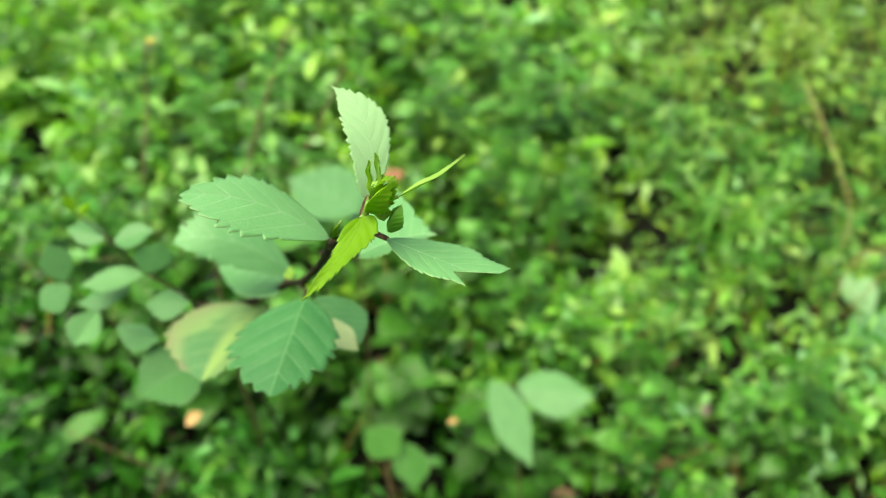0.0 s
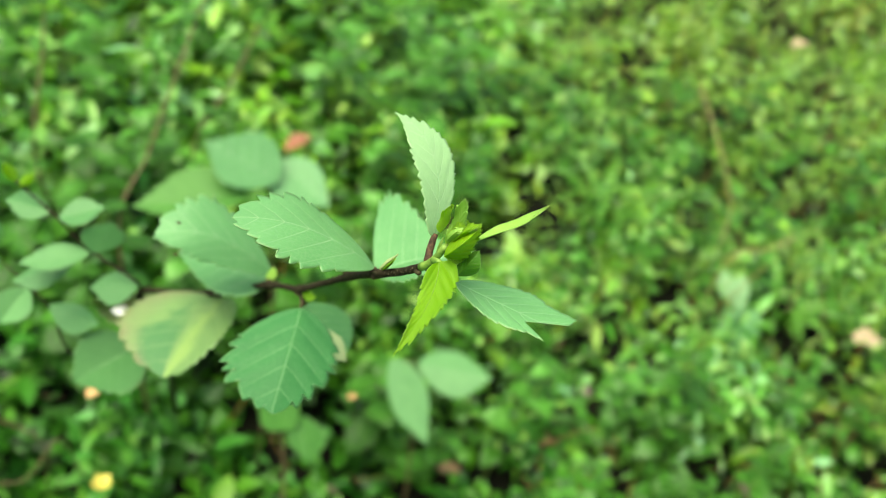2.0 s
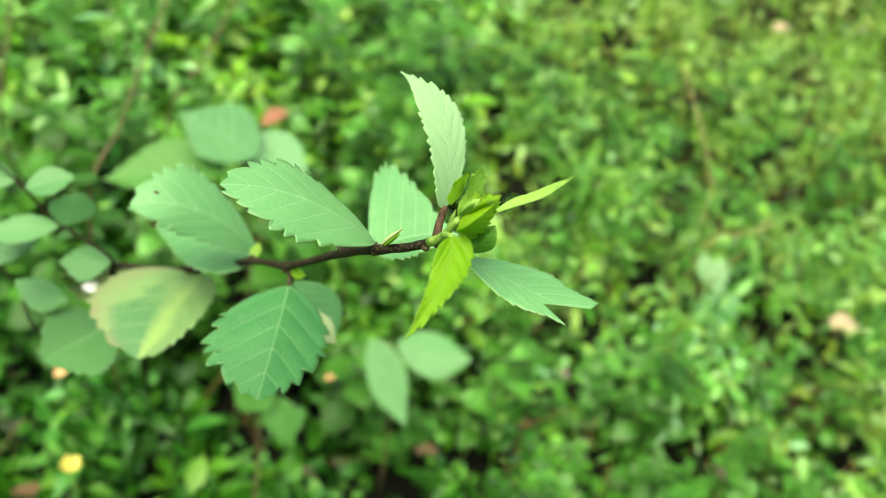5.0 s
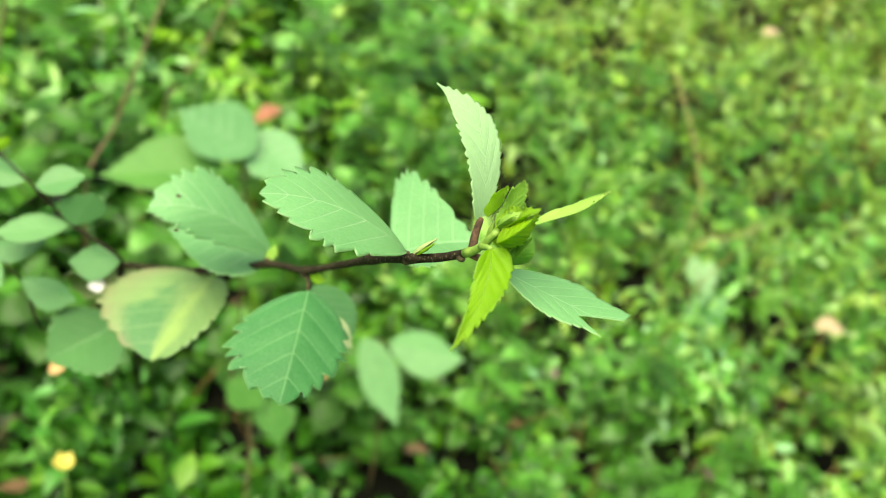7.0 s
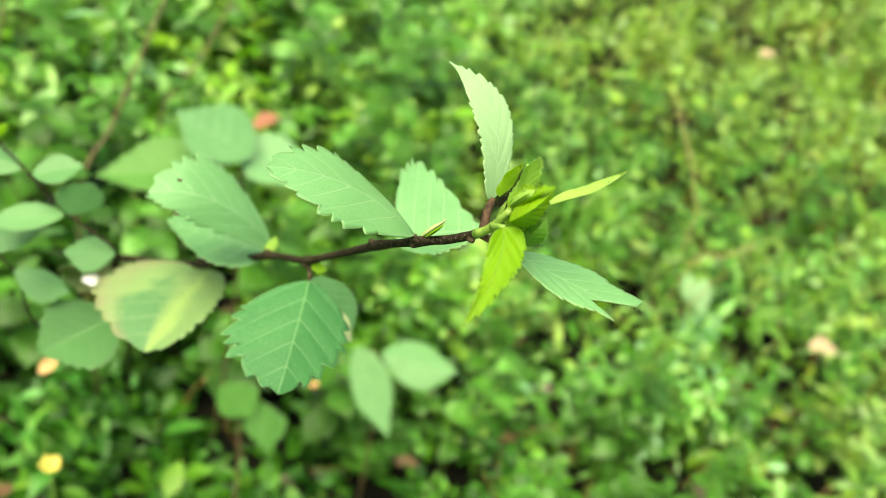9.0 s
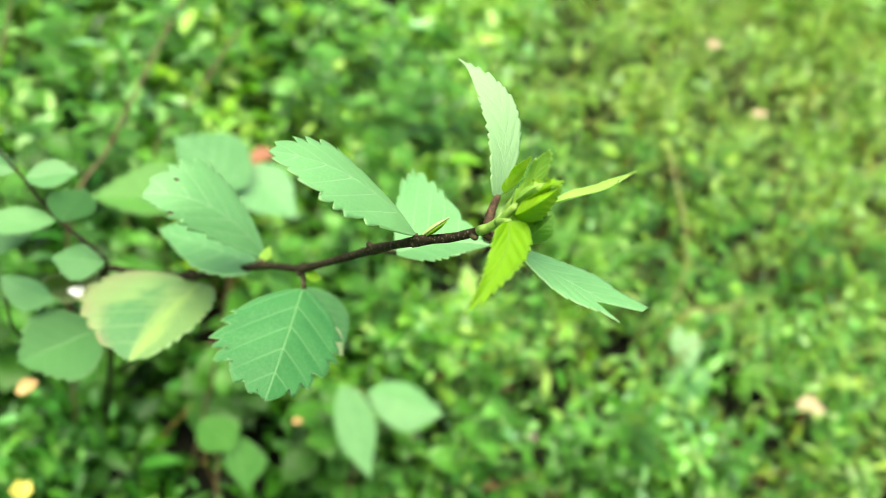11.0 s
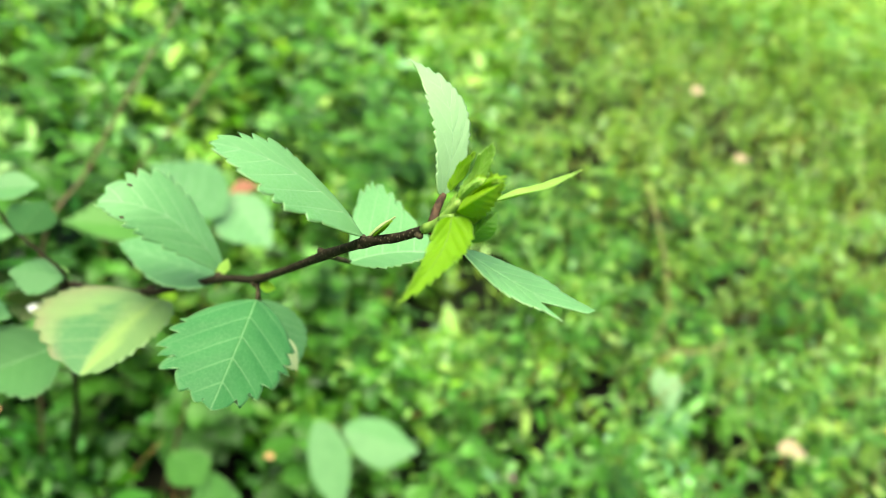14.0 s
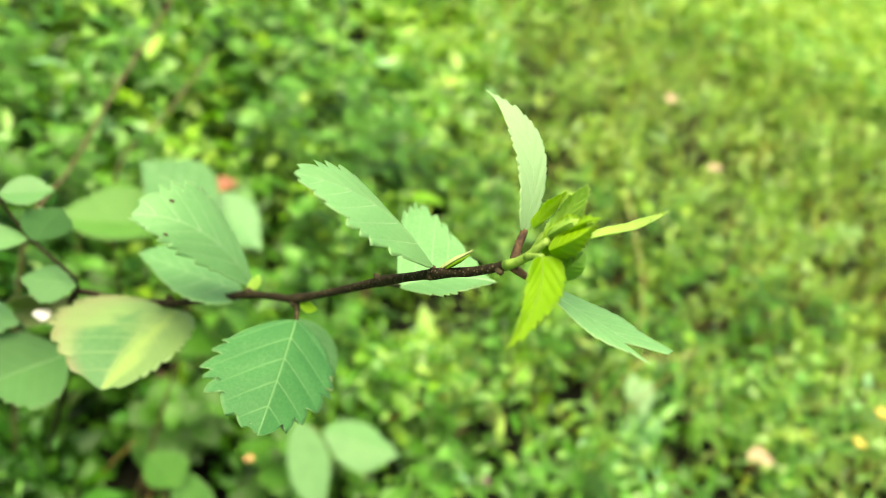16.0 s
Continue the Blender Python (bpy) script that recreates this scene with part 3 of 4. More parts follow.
for spot, size in (((-0.0740, 0.2295, 0.6365), 0.0007), ((-0.0698, 0.2171, 0.6330), 0.0006)):
    bm = bmesh.new()
    bmesh.ops.create_icosphere(bm, subdivisions=1, radius=size)
    speck = part("leaf_spot", bm, PETIOLE, shrub, "dark brown spot on the leaf")
    speck.location = Vector(spot) - Vector(FOOT)
    speck.scale = (1.6, 1.0, 0.5)
# leaf with a bitten tip, lime young leaf, folded leaves of the shoot
shrub_leaf("green leaf with a bitten tip", UPPER, base=(0.0247, 0.1681, 0.6920), tip=(0.0527, 0.1611, 0.6905), left=(0.0389, 0.1572, 0.6915), right=(0.0445, 0.1766, 0.6872),
           middle=(0.0374, 0.1671, 0.6894), wide=0.56, teeth=13, tooth=0.05, full=0.85, point=(0.7, 0.6), wave=0.01, blunt=0.85, bite=0.27, bite_at=-0.38, short=0.04, stalk=[(0.0169, 0.1708, 0.6919), (0.0211, 0.1702, 0.6913)], stalk_r=0.0008, stalk_mat=RUSSET, width=0.0005)
shrub_leaf("lime-yellow young leaf hanging forward", [YOUNG, YOUNG], base=(0.0199, 0.1625, 0.7013), tip=(0.0157, 0.1330, 0.6971), left=(0.0173, 0.1521, 0.7008), right=(0.0252, 0.1575, 0.7019),
           middle=(0.0199, 0.1481, 0.6999), wide=0.24, teeth=14, tooth=0.13, full=0.42, point=(1.05, 1.0), ripple=0.0004, wave=0.035, stalk=[(0.0182, 0.1683, 0.6968)], stalk_mat=GREEN_STEM, width=0.0005)
shrub_leaf("lime-yellow narrow folded leaf with a frilled edge", [YOUNG_PALE, YOUNG_PALE], base=(0.0268, 0.1709, 0.7036), tip=(0.0419, 0.1760, 0.7154), left=(0.0329, 0.1709, 0.7085), right=(0.0326, 0.1761, 0.7072),
           middle=(0.0348, 0.1735, 0.7088), wide=0.14, teeth=12, tooth=0.11, full=0.5, point=(1.05, 0.95), ripple=0.0, wave=0.01, rib=False, stalk=[(0.0206, 0.1691, 0.7011)], stalk_mat=GREEN_STEM, width=0.0005)
def young(b, t, l, r, m, mats=(YOUNG, YOUNG), **k):
    args = dict(wide=0.45, teeth=9, tooth=0.14, full=0.65, wave=0.03, ripple=0.0004, rib=False)
    args.update(k)
    shrub_leaf("", list(mats), name="young_leaf", base=b, tip=t, left=l, right=r, middle=m, **args)


young((0.0207, 0.1626, 0.7031), (0.0271, 0.1659, 0.7110), (0.0222, 0.1664, 0.7064), (0.0261, 0.1639, 0.7036), (0.0234, 0.1596, 0.7092), (YOUNG, YOUNG), wide=0.4, full=0.6, teeth=8, tooth=0.15, wave=0.05, ripple=0.0009)
young((0.0206, 0.1709, 0.7002), (0.0222, 0.1668, 0.7176), (0.0201, 0.1722, 0.7083), (0.0237, 0.1664, 0.7108), (0.0220, 0.1700, 0.7088), (YOUNG_PALE, YOUNG_PALE))
young((0.0179, 0.1751, 0.7005), (0.0196, 0.1698, 0.7133), (0.0169, 0.1747, 0.7049), (0.0196, 0.1703, 0.7091), (0.0184, 0.1731, 0.7062), (YOUNG_DARK, YOUNG))
young((0.0202, 0.1700, 0.6990), (0.0275, 0.1676, 0.7108), (0.0226, 0.1733, 0.7049), (0.0269, 0.1668, 0.7049), (0.0239, 0.1652, 0.7076))
young((0.0204, 0.1695, 0.7016), (0.0241, 0.1672, 0.7118), (0.0205, 0.1713, 0.7056), (0.0236, 0.1658, 0.7083), (0.0221, 0.1677, 0.7074), (YOUNG_DARK, YOUNG))
young((0.0217, 0.1675, 0.7008), (0.0269, 0.1666, 0.7079), (0.0233, 0.1653, 0.7077), (0.0260, 0.1651, 0.7043), (0.0242, 0.1622, 0.7078), wide=0.5)
young((0.0250, 0.1676, 0.6945), (0.0286, 0.1681, 0.7033), (0.0248, 0.1696, 0.6986), (0.0296, 0.1658, 0.6989), (0.0268, 0.1649, 0.7009), (YOUNG_DEEP, YOUNG_DEEP), tooth=0.06)
young((0.0204, 0.1703, 0.6978), (0.0260, 0.1675, 0.7009), (0.0228, 0.1698, 0.7004), (0.0237, 0.1676, 0.6978), None, (YOUNG_DARK, YOUNG_DARK), teeth=6, tooth=0.05)
young((0.0215, 0.1664, 0.7041), (0.0273, 0.1662, 0.7123), (0.0232, 0.1668, 0.7096), (0.0249, 0.1639, 0.7101), (0.0238, 0.1633, 0.7108), teeth=8, tooth=0.2, wave=0.06)
young((0.0202, 0.1691, 0.7027), (0.0235, 0.1652, 0.7108), (0.0208, 0.1670, 0.7081), (0.0228, 0.1645, 0.7083), (0.0216, 0.1644, 0.7090), (YOUNG_PALE, YOUNG), teeth=8, tooth=0.16, wave=0.05)
shrub_leaf("", [YOUNG_PALE, YOUNG_PALE], name="stipule", base=(-0.0485, 0.2566, 0.5950), tip=(-0.0465, 0.2584, 0.6022), left=(-0.0491, 0.2579, 0.5983), right=(-0.0449, 0.2570, 0.5988), teeth=4, tooth=0.02, full=0.6, rib=False)
shrub_leaf("", [GREEN_STEM, GREEN_STEM], name="stipule", base=(0.0187, 0.1684, 0.6986), tip=(0.0193, 0.1696, 0.7033), left=(0.0186, 0.1690, 0.7009), right=(0.0193, 0.1688, 0.7007), teeth=4, tooth=0.02, full=0.6, rib=False)
# pointed buds in the leaf corners
shrub_leaf("", [BUD_SCALE, BUD_SCALE], name="bud", base=(0.0036, 0.1823, 0.6769), tip=(0.0085, 0.1781, 0.6879), left=(0.0053, 0.1805, 0.6827), right=(0.0068, 0.1795, 0.6832), middle=(0.0060, 0.1786, 0.6836), teeth=4, tooth=0.02, full=0.6, rib=False)
shrub_leaf("", [YOUNG_DARK, YOUNG_DARK], name="bud", base=(0.0044, 0.1816, 0.6777), tip=(0.0082, 0.1766, 0.6876), left=(0.0058, 0.1791, 0.6826), right=(0.0071, 0.1784, 0.6833), middle=(0.0066, 0.1760, 0.6851), teeth=4, tooth=0.02, full=0.6, rib=False)
shrub_leaf("", [BUD_SCALE, BUD_SCALE], name="bud", base=(-0.0077, 0.2020, 0.6563), tip=(-0.0030, 0.1974, 0.6604), left=(-0.0057, 0.2003, 0.6590), right=(-0.0052, 0.1989, 0.6574), teeth=4, tooth=0.02, full=0.6, rib=False)
shrub_leaf("", [YOUNG_DARK, YOUNG_DARK], name="bud", base=(-0.0274, 0.2299, 0.6184), tip=(-0.0214, 0.2258, 0.6214), left=(-0.0251, 0.2292, 0.6208), right=(-0.0245, 0.2269, 0.6179), teeth=4, tooth=0.02, full=0.6, rib=False)

# side branch of the shrub with small leaves
part("side_branch", tube_mesh(curve_points(rel([(-0.1853, 0.3023, 0.5760), (-0.1671, 0.2999, 0.5636), (-0.1477, 0.2964, 0.5496), (-0.1255, 0.2974, 0.5364), (-0.1296, 0.3089, 0.5182)]), 5),
                              [0.0005 + 0.00002 * i for i in range(21)], 8, 0.06, "side_branch"), BARK, shrub)
part("side_branch", tube_mesh(curve_points(rel([(-0.2240, 0.3092, 0.5374), (-0.2026, 0.3016, 0.5261), (-0.1739, 0.2977, 0.5027), (-0.1639, 0.3044, 0.4612), (-0.1658, 0.4110, 0.3638)]), 5),
                              [0.0004 + 0.00002 * i for i in range(21)], 8, 0.06, "side_branch"), BARK, shrub)


def small(b, t, l, r, mats=DULL, **k):
    shrub_leaf("", mats, base=b, tip=t, left=l, right=r, teeth=8, tooth=0.07, full=0.95, width=0.0004, **k)


small((-0.1454, 0.2958, 0.5486), (-0.1380, 0.3023, 0.5652), (-0.1516, 0.2972, 0.5591), (-0.1328, 0.3018, 0.5560))
small((-0.1633, 0.2992, 0.5624), (-0.1454, 0.3096, 0.5670), (-0.1501, 0.2954, 0.5650), (-0.1583, 0.3101, 0.5683))
small((-0.1472, 0.2955, 0.5483), (-0.1742, 0.2800, 0.5459), (-0.1581, 0.2809, 0.5461), (-0.1638, 0.2956, 0.5494))
small((-0.1585, 0.2979, 0.5355), (-0.1804, 0.2815, 0.5315), (-0.1660, 0.2815, 0.5307), (-0.1726, 0.2961, 0.5339))
small((-0.1245, 0.2983, 0.5342), (-0.1434, 0.2863, 0.5359), (-0.1304, 0.2829, 0.5307), (-0.1365, 0.3000, 0.5372))
small((-0.1740, 0.2980, 0.5032), (-0.1425, 0.2902, 0.5078), (-0.1559, 0.2846, 0.5010), (-0.1581, 0.3008, 0.5060))
small((-0.1678, 0.3003, 0.5641), (-0.1872, 0.2961, 0.5679), (-0.1766, 0.2924, 0.5624), (-0.1829, 0.3078, 0.5666))
small((-0.1993, 0.3009, 0.5251), (-0.2148, 0.2910, 0.5126), (-0.2014, 0.2915, 0.5127), (-0.2148, 0.2982, 0.5222))
small((-0.2026, 0.3016, 0.5261), (-0.2105, 0.3051, 0.5479), (-0.2115, 0.2970, 0.5371), (-0.2018, 0.3104, 0.5378))
small((-0.1866, 0.3019, 0.5090), (-0.1911, 0.2816, 0.4989), (-0.1971, 0.2887, 0.5086), (-0.1780, 0.2866, 0.5049))
small((-0.1839, 0.3017, 0.5752), (-0.1897, 0.3022, 0.5845), (-0.1905, 0.3027, 0.5769), (-0.1859, 0.3052, 0.5799), [YOUNG, YOUNG])
small((-0.1819, 0.3009, 0.5740), (-0.1761, 0.3042, 0.5814), (-0.1819, 0.3037, 0.5778), (-0.1771, 0.3029, 0.5764), [YOUNG, YOUNG_PALE])


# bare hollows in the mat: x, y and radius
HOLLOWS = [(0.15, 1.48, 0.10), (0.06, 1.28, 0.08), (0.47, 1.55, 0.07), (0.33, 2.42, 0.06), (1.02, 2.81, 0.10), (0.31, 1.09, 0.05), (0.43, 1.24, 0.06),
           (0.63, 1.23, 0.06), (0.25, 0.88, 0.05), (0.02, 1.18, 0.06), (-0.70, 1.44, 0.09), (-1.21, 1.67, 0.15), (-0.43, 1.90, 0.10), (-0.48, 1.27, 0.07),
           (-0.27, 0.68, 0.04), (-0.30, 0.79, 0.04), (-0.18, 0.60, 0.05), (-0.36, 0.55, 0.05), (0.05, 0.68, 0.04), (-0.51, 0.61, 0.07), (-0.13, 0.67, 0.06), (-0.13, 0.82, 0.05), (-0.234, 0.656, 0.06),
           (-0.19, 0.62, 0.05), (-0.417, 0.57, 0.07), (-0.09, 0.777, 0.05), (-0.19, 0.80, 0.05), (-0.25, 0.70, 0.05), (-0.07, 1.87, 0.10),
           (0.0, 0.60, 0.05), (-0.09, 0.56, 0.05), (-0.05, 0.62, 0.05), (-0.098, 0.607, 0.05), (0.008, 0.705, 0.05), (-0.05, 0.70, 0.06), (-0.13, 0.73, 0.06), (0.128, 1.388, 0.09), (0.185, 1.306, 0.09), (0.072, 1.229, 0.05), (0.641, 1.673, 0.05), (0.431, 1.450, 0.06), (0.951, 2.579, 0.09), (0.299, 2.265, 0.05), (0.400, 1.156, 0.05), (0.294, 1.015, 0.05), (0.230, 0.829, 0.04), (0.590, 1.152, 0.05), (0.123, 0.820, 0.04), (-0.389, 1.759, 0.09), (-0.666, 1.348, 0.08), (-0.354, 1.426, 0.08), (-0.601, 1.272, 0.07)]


def hollow(x, y, rnd):
    return any((x - a) ** 2 + (y - b) ** 2 < (r * rnd.uniform(0.7, 1.15)) ** 2 for a, b, r in HOLLOWS)


# ---- weeds of the mat: a few kinds, each built once and copied ----
def weed_plant(seed, height, leaf_size, tiers, lean=0.05, mats=None):
    rnd = random.Random(seed)
    plant = tagged(new("weed_plant"), "leafy green weed with oval leaves on a thin stem", "weed", group="weeds of the mat")
    top = Vector((lean * rnd.uniform(-1, 1), lean * rnd.uniform(-1, 1), height))
    line = curve_points([(0, 0, -0.02), top * 0.5 + Vector((rnd.uniform(-1, 1), rnd.uniform(-1, 1), 0)) * 0.01, top], 4)
    part("stem", tube_mesh(line, [0.0017 - 0.0001 * i for i in range(len(line))], 6, 0, "stem"), GREEN_STEM, plant)
    shapes = []
    for k in range(3):
        s = leaf_size * (0.75 + 0.25 * k)
        w = s * rnd.uniform(0.30, 0.38)
        me, _, _ = blade_mesh((0, 0, 0), (s, 0, -0.12 * s), (0.45 * s, -w, 0.10 * s), (0.45 * s, w, 0.10 * s), (0.5 * s, 0, 0.05 * s), teeth=4, tooth=0.1,
                              full=0.85, ripple=0, fine=False, thick=0.0003)
        for mm in mats or (WEED, WEED):
            me.materials.append(mm)
        shapes.append(me)
    for q in range(tiers):
        f = 1 - 0.8 * q / max(1, tiers - 1) * 0.9
        p = top * f
        turn = rnd.uniform(0, 2 * math.pi)
        for side in range(2 + (q < 2)):
            a = turn + side * 2 * math.pi / (2 + (q < 2)) + rnd.uniform(-0.3, 0.3)
            ob = part("leaf", shapes[min(2, q if q < 3 else rnd.randrange(3))], None, plant)
            ob.matrix_basis = Matrix.Translation(p) @ Euler((rnd.uniform(-0.3, 0.3), rnd.uniform(-0.55, 0.35), a)).to_matrix().to_4x4()
    return plant


rnd = random.Random(11)
KINDS = [weed_plant(1, 0.17, 0.038, 4), weed_plant(2, 0.21, 0.048, 4), weed_plant(3, 0.14, 0.032, 4), weed_plant(4, 0.26, 0.054, 5), weed_plant(5, 0.19, 0.036, 5)]
placed = 0
for kind in KINDS:
    kind.location = (0.02 + 0.13 * placed, 0.78 + 0.05 * placed, soil_height(0.02 + 0.13 * placed, 0.78 + 0.05 * placed))
    placed += 1
while placed < 330:
    x, y = rnd.uniform(-1.0, 1.1), rnd.uniform(0.42, 1.9)
    if abs(x - 0.02) > 0.15 + 0.48 * y + 0.1:
        continue
    if x > 0.1 and rnd.random() < 0.35 or x < 0.2 and y < 0.76 or hollow(x, y, rnd):
        continue
    kind = KINDS[rnd.choice((1, 3, 4)) if x < 0.0 else rnd.choice((0, 2, 2, 4))]
    s = rnd.uniform(0.75, 1.15)
    got = copy_thing(kind, Matrix.Translation((x, y, soil_height(x, y))) @ Euler((rnd.uniform(-.2, .2), rnd.uniform(-.2, .2), rnd.uniform(0, 6.28))).to_matrix().to_4x4())
    got.scale = (s, s, s)
    placed += 1


# ---- the endless mat: small leaves and grass that nobody could count ----
def stamp(name, shape, quads, mats, transforms, label, category):
    """One object of many alike small pieces."""
    shape = np.array(shape, float)
    n = len(shape)
    A = np.array([t[0] for t in transforms])
    P = np.array([t[1] for t in transforms])
    verts = np.einsum("kij,nj->kni", A, shape) + P[:, None]
    F = np.array(quads)
    faces = (F[None] + (np.arange(len(P)) * n)[:, None, None]).reshape(-1, F.shape[1])
    me = bpy.data.meshes.new(name)
    me.from_pydata(verts.reshape(-1, 3).tolist(), [], faces.tolist())
    me.materials.append(mats)
    smooth(me)
    return tagged(new(name, me), label, category, kind="stuff")


def turn(yaw, pitch, roll, size, wide=1.0):
    m = Euler((roll, pitch, yaw)).to_matrix()
    return np.array(m) @ np.diag((size, size * wide, size))


LEAF_SHAPE = [(0, 0, 0), (0.28, 0.21, 0.06), (0.58, 0.20, 0.05), (1, 0, -0.14), (0.58, -0.20, 0.05), (0.28, -0.21, 0.06), (0.35, 0, 0.0), (0.7, 0, -0.02)]
NARROW_SHAPE = [(0, 0, 0), (0.30, 0.13, 0.06), (0.62, 0.12, 0.04), (1, 0, -0.16), (0.62, -0.12, 0.04), (0.30, -0.13, 0.06), (0.35, 0, 0.02), (0.7, 0, -0.03)]
LEAF_FACES = [(0, 6, 1), (1, 6, 2), (2, 6, 7), (2, 7, 3), (0, 5, 6), (5, 4, 6), (4, 7, 6), (4, 3, 7)]
GRASS_SHAPE = [(0, -0.04, 0), (0, 0.04, 0), (0.10, -0.035, 0.35), (0.10, 0.035, 0.35), (0.30, -0.025, 0.66), (0.30, 0.025, 0.66), (0.62, 0, 0.80)]
GRASS_FACES = [(0, 1, 3), (0, 3, 2), (2, 3, 5), (2, 5, 4), (4, 5, 6)]


def canopy(x, y):
    """How high the mat stands over the soil."""
    c = 0.12 + 0.06 * noise.noise(Vector((x * 2.2, y * 2.2, 7.0))) + 0.08 * noise.noise(Vector((x * 7, y * 7, 1.0)))
    return max(0.02, c + 0.08 * max(0.0, min(1.0, (-0.05 - x) / 0.5)))


def cover():
    rnd = random.Random(5)
    broad, narrow, lush, deep, olive, slender = [], [], [], [], [], []
    for _ in range(22000):
        y = 0.3 + 6.0 * rnd.random() ** 1.7
        x = rnd.uniform(-0.4 - 0.7 * y, 0.35 + 0.8 * y)
        low = False
        empty = hollow(x, y, rnd)
        bare = empty or noise.noise(Vector((x * 9, y * 9, 60.0))) < (-0.14 if y < 2.3 else -0.3)
        if bare and rnd.random() < (0.72 if empty else 0.7):
            continue
        gap = noise.noise(Vector((x * 7, y * 7, 1.0))) + 0.6 * noise.noise(Vector((x * 3, y * 3, 20.0)))
        if gap < (-0.32 if x < 0.2 and y > 1.3 else -0.2) + 0.4 * max(0.0, min(1.0, (1.2 - y) / 0.6)) + rnd.uniform(-0.1, 0.1):
            if not bare and rnd.random() < 0.4 + 0.3 * max(0.0, min(1.0, (1.3 - y) / 0.5)):
                continue
            low = True
        h = canopy(x, y) * rnd.uniform(0.6, 1.3) * (0.12 if bare else 0.3 if low else 1.0)
        z = soil_height(x, y)
        s = (rnd.uniform(0.012, 0.023) if rnd.random() < 0.65 else rnd.uniform(0.022, 0.037)) * (1.2 if x < 0.05 else 0.95) * (1 + 0.12 * max(0, y - 2))
        slim = noise.noise(Vector((x * 3, y * 3, 40.0))) + rnd.uniform(-0.5, 0.5) > (0.25 if x < 0.1 else -0.05)
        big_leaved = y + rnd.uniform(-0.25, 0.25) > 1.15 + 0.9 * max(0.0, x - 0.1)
        # nearest ground, where leaves take the colours with shade put in
        darker = y + rnd.uniform(-0.1, 0.1) < 0.92 - 0.6 * max(0.0, x)
        dry_side = y + rnd.uniform(-0.7, 0.7) > 1.6 - 0.3 * x and x + rnd.uniform(-0.35, 0.35) > 0.1
        if darker:
            s *= 1.05
        if big_leaved and x < 0.15:
            s *= 1.4
        for tier in range(3):
            a = rnd.uniform(0, 6.28)
            zz = z + h * (1 - 0.28 * tier)
            for k in range(3 if tier < 2 else 2):
                b = a + k * 2.1 + rnd.uniform(-.3, .3)
                ox, oy = rnd.uniform(-.02, .02), rnd.uniform(-.02, .02)
                (deep if darker else (slender if slim else olive) if dry_side else narrow if slim else lush if big_leaved else broad).append((turn(b, rnd.uniform(-0.9, 0.6), rnd.uniform(-0.7, 0.7), s * (1.35 if slim else 1.0) * rnd.uniform(0.6, 1.25) * (1 + 0.12 * tier), rnd.uniform(0.75, 1.2)),
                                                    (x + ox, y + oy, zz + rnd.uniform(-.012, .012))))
    stamp("ground_cover", LEAF_SHAPE, LEAF_FACES, COVER, broad, "dense mat of small oval green weed leaves", "ground cover")
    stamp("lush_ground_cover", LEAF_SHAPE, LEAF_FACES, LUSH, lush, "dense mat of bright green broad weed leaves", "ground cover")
    stamp("deep_ground_cover", LEAF_SHAPE, LEAF_FACES, SHADED_COVER, deep, "dense mat of weed leaves, shade put into their deep green", "ground cover")
    stamp("olive_ground_cover", LEAF_SHAPE, LEAF_FACES, OLIVE, olive, "dense mat of small yellowish-green weed leaves", "ground cover")
    stamp("slender_ground_cover", NARROW_SHAPE, LEAF_FACES, OLIVE, slender, "dense mat of slender yellowish-green weed leaves", "ground cover")
    stamp("narrow_ground_cover", NARROW_SHAPE, LEAF_FACES, COVER, narrow, "dense mat of narrow green weed leaves", "ground cover")


def grass():
    rnd = random.Random(6)
    out = []
    for _ in range(9000):
        y = 1.25 + 8.6 * rnd.random() ** 1.35
        x = rnd.uniform(-0.3 - 0.6 * y, 0.5 + 0.9 * y)
        if hollow(x, y, rnd) or rnd.random() > 0.12 + 0.9 * max(0.0, min(1.0, (x + 0.5 * (y - 2.0)) / 1.3)):
            continue
        h = rnd.uniform(0.06, 0.17) * (1 + 0.1 * max(0, y - 2))
        z = soil_height(x, y)
        out.append((turn(rnd.uniform(0, 6.28), rnd.uniform(-0.2, 0.5), rnd.uniform(-0.3, 0.3), h, rnd.uniform(0.25, 0.6)), (x, y, z + canopy(x, y) * rnd.uniform(0.1, 0.65))))
    stamp("grass", GRASS_SHAPE, GRASS_FACES, GRASS, out, "thin yellowish-green grass among the weeds", "grass")


def far_growth():
    rnd = random.Random(7)
    out = []
    for _ in range(16000):
        y = 4.0 + 22.0 * rnd.random() ** 1.8
        x = rnd.uniform(-2 - 0.7 * y, 2 + 0.9 * y)
        s = rnd.uniform(0.05, 0.11) * (0.7 + 0.12 * y)
        out.append((turn(rnd.uniform(0, 6.28), rnd.uniform(-0.7, 0.5), rnd.uniform(-0.4, 0.4), s), (x, y, soil_height(max(-5, min(5, x)), min(8.5, y)) + rnd.uniform(0.03, 0.28))))
    stamp("far_ground_cover", LEAF_SHAPE, LEAF_FACES, FAR_LEAF, out, "distant low green growth", "ground cover")


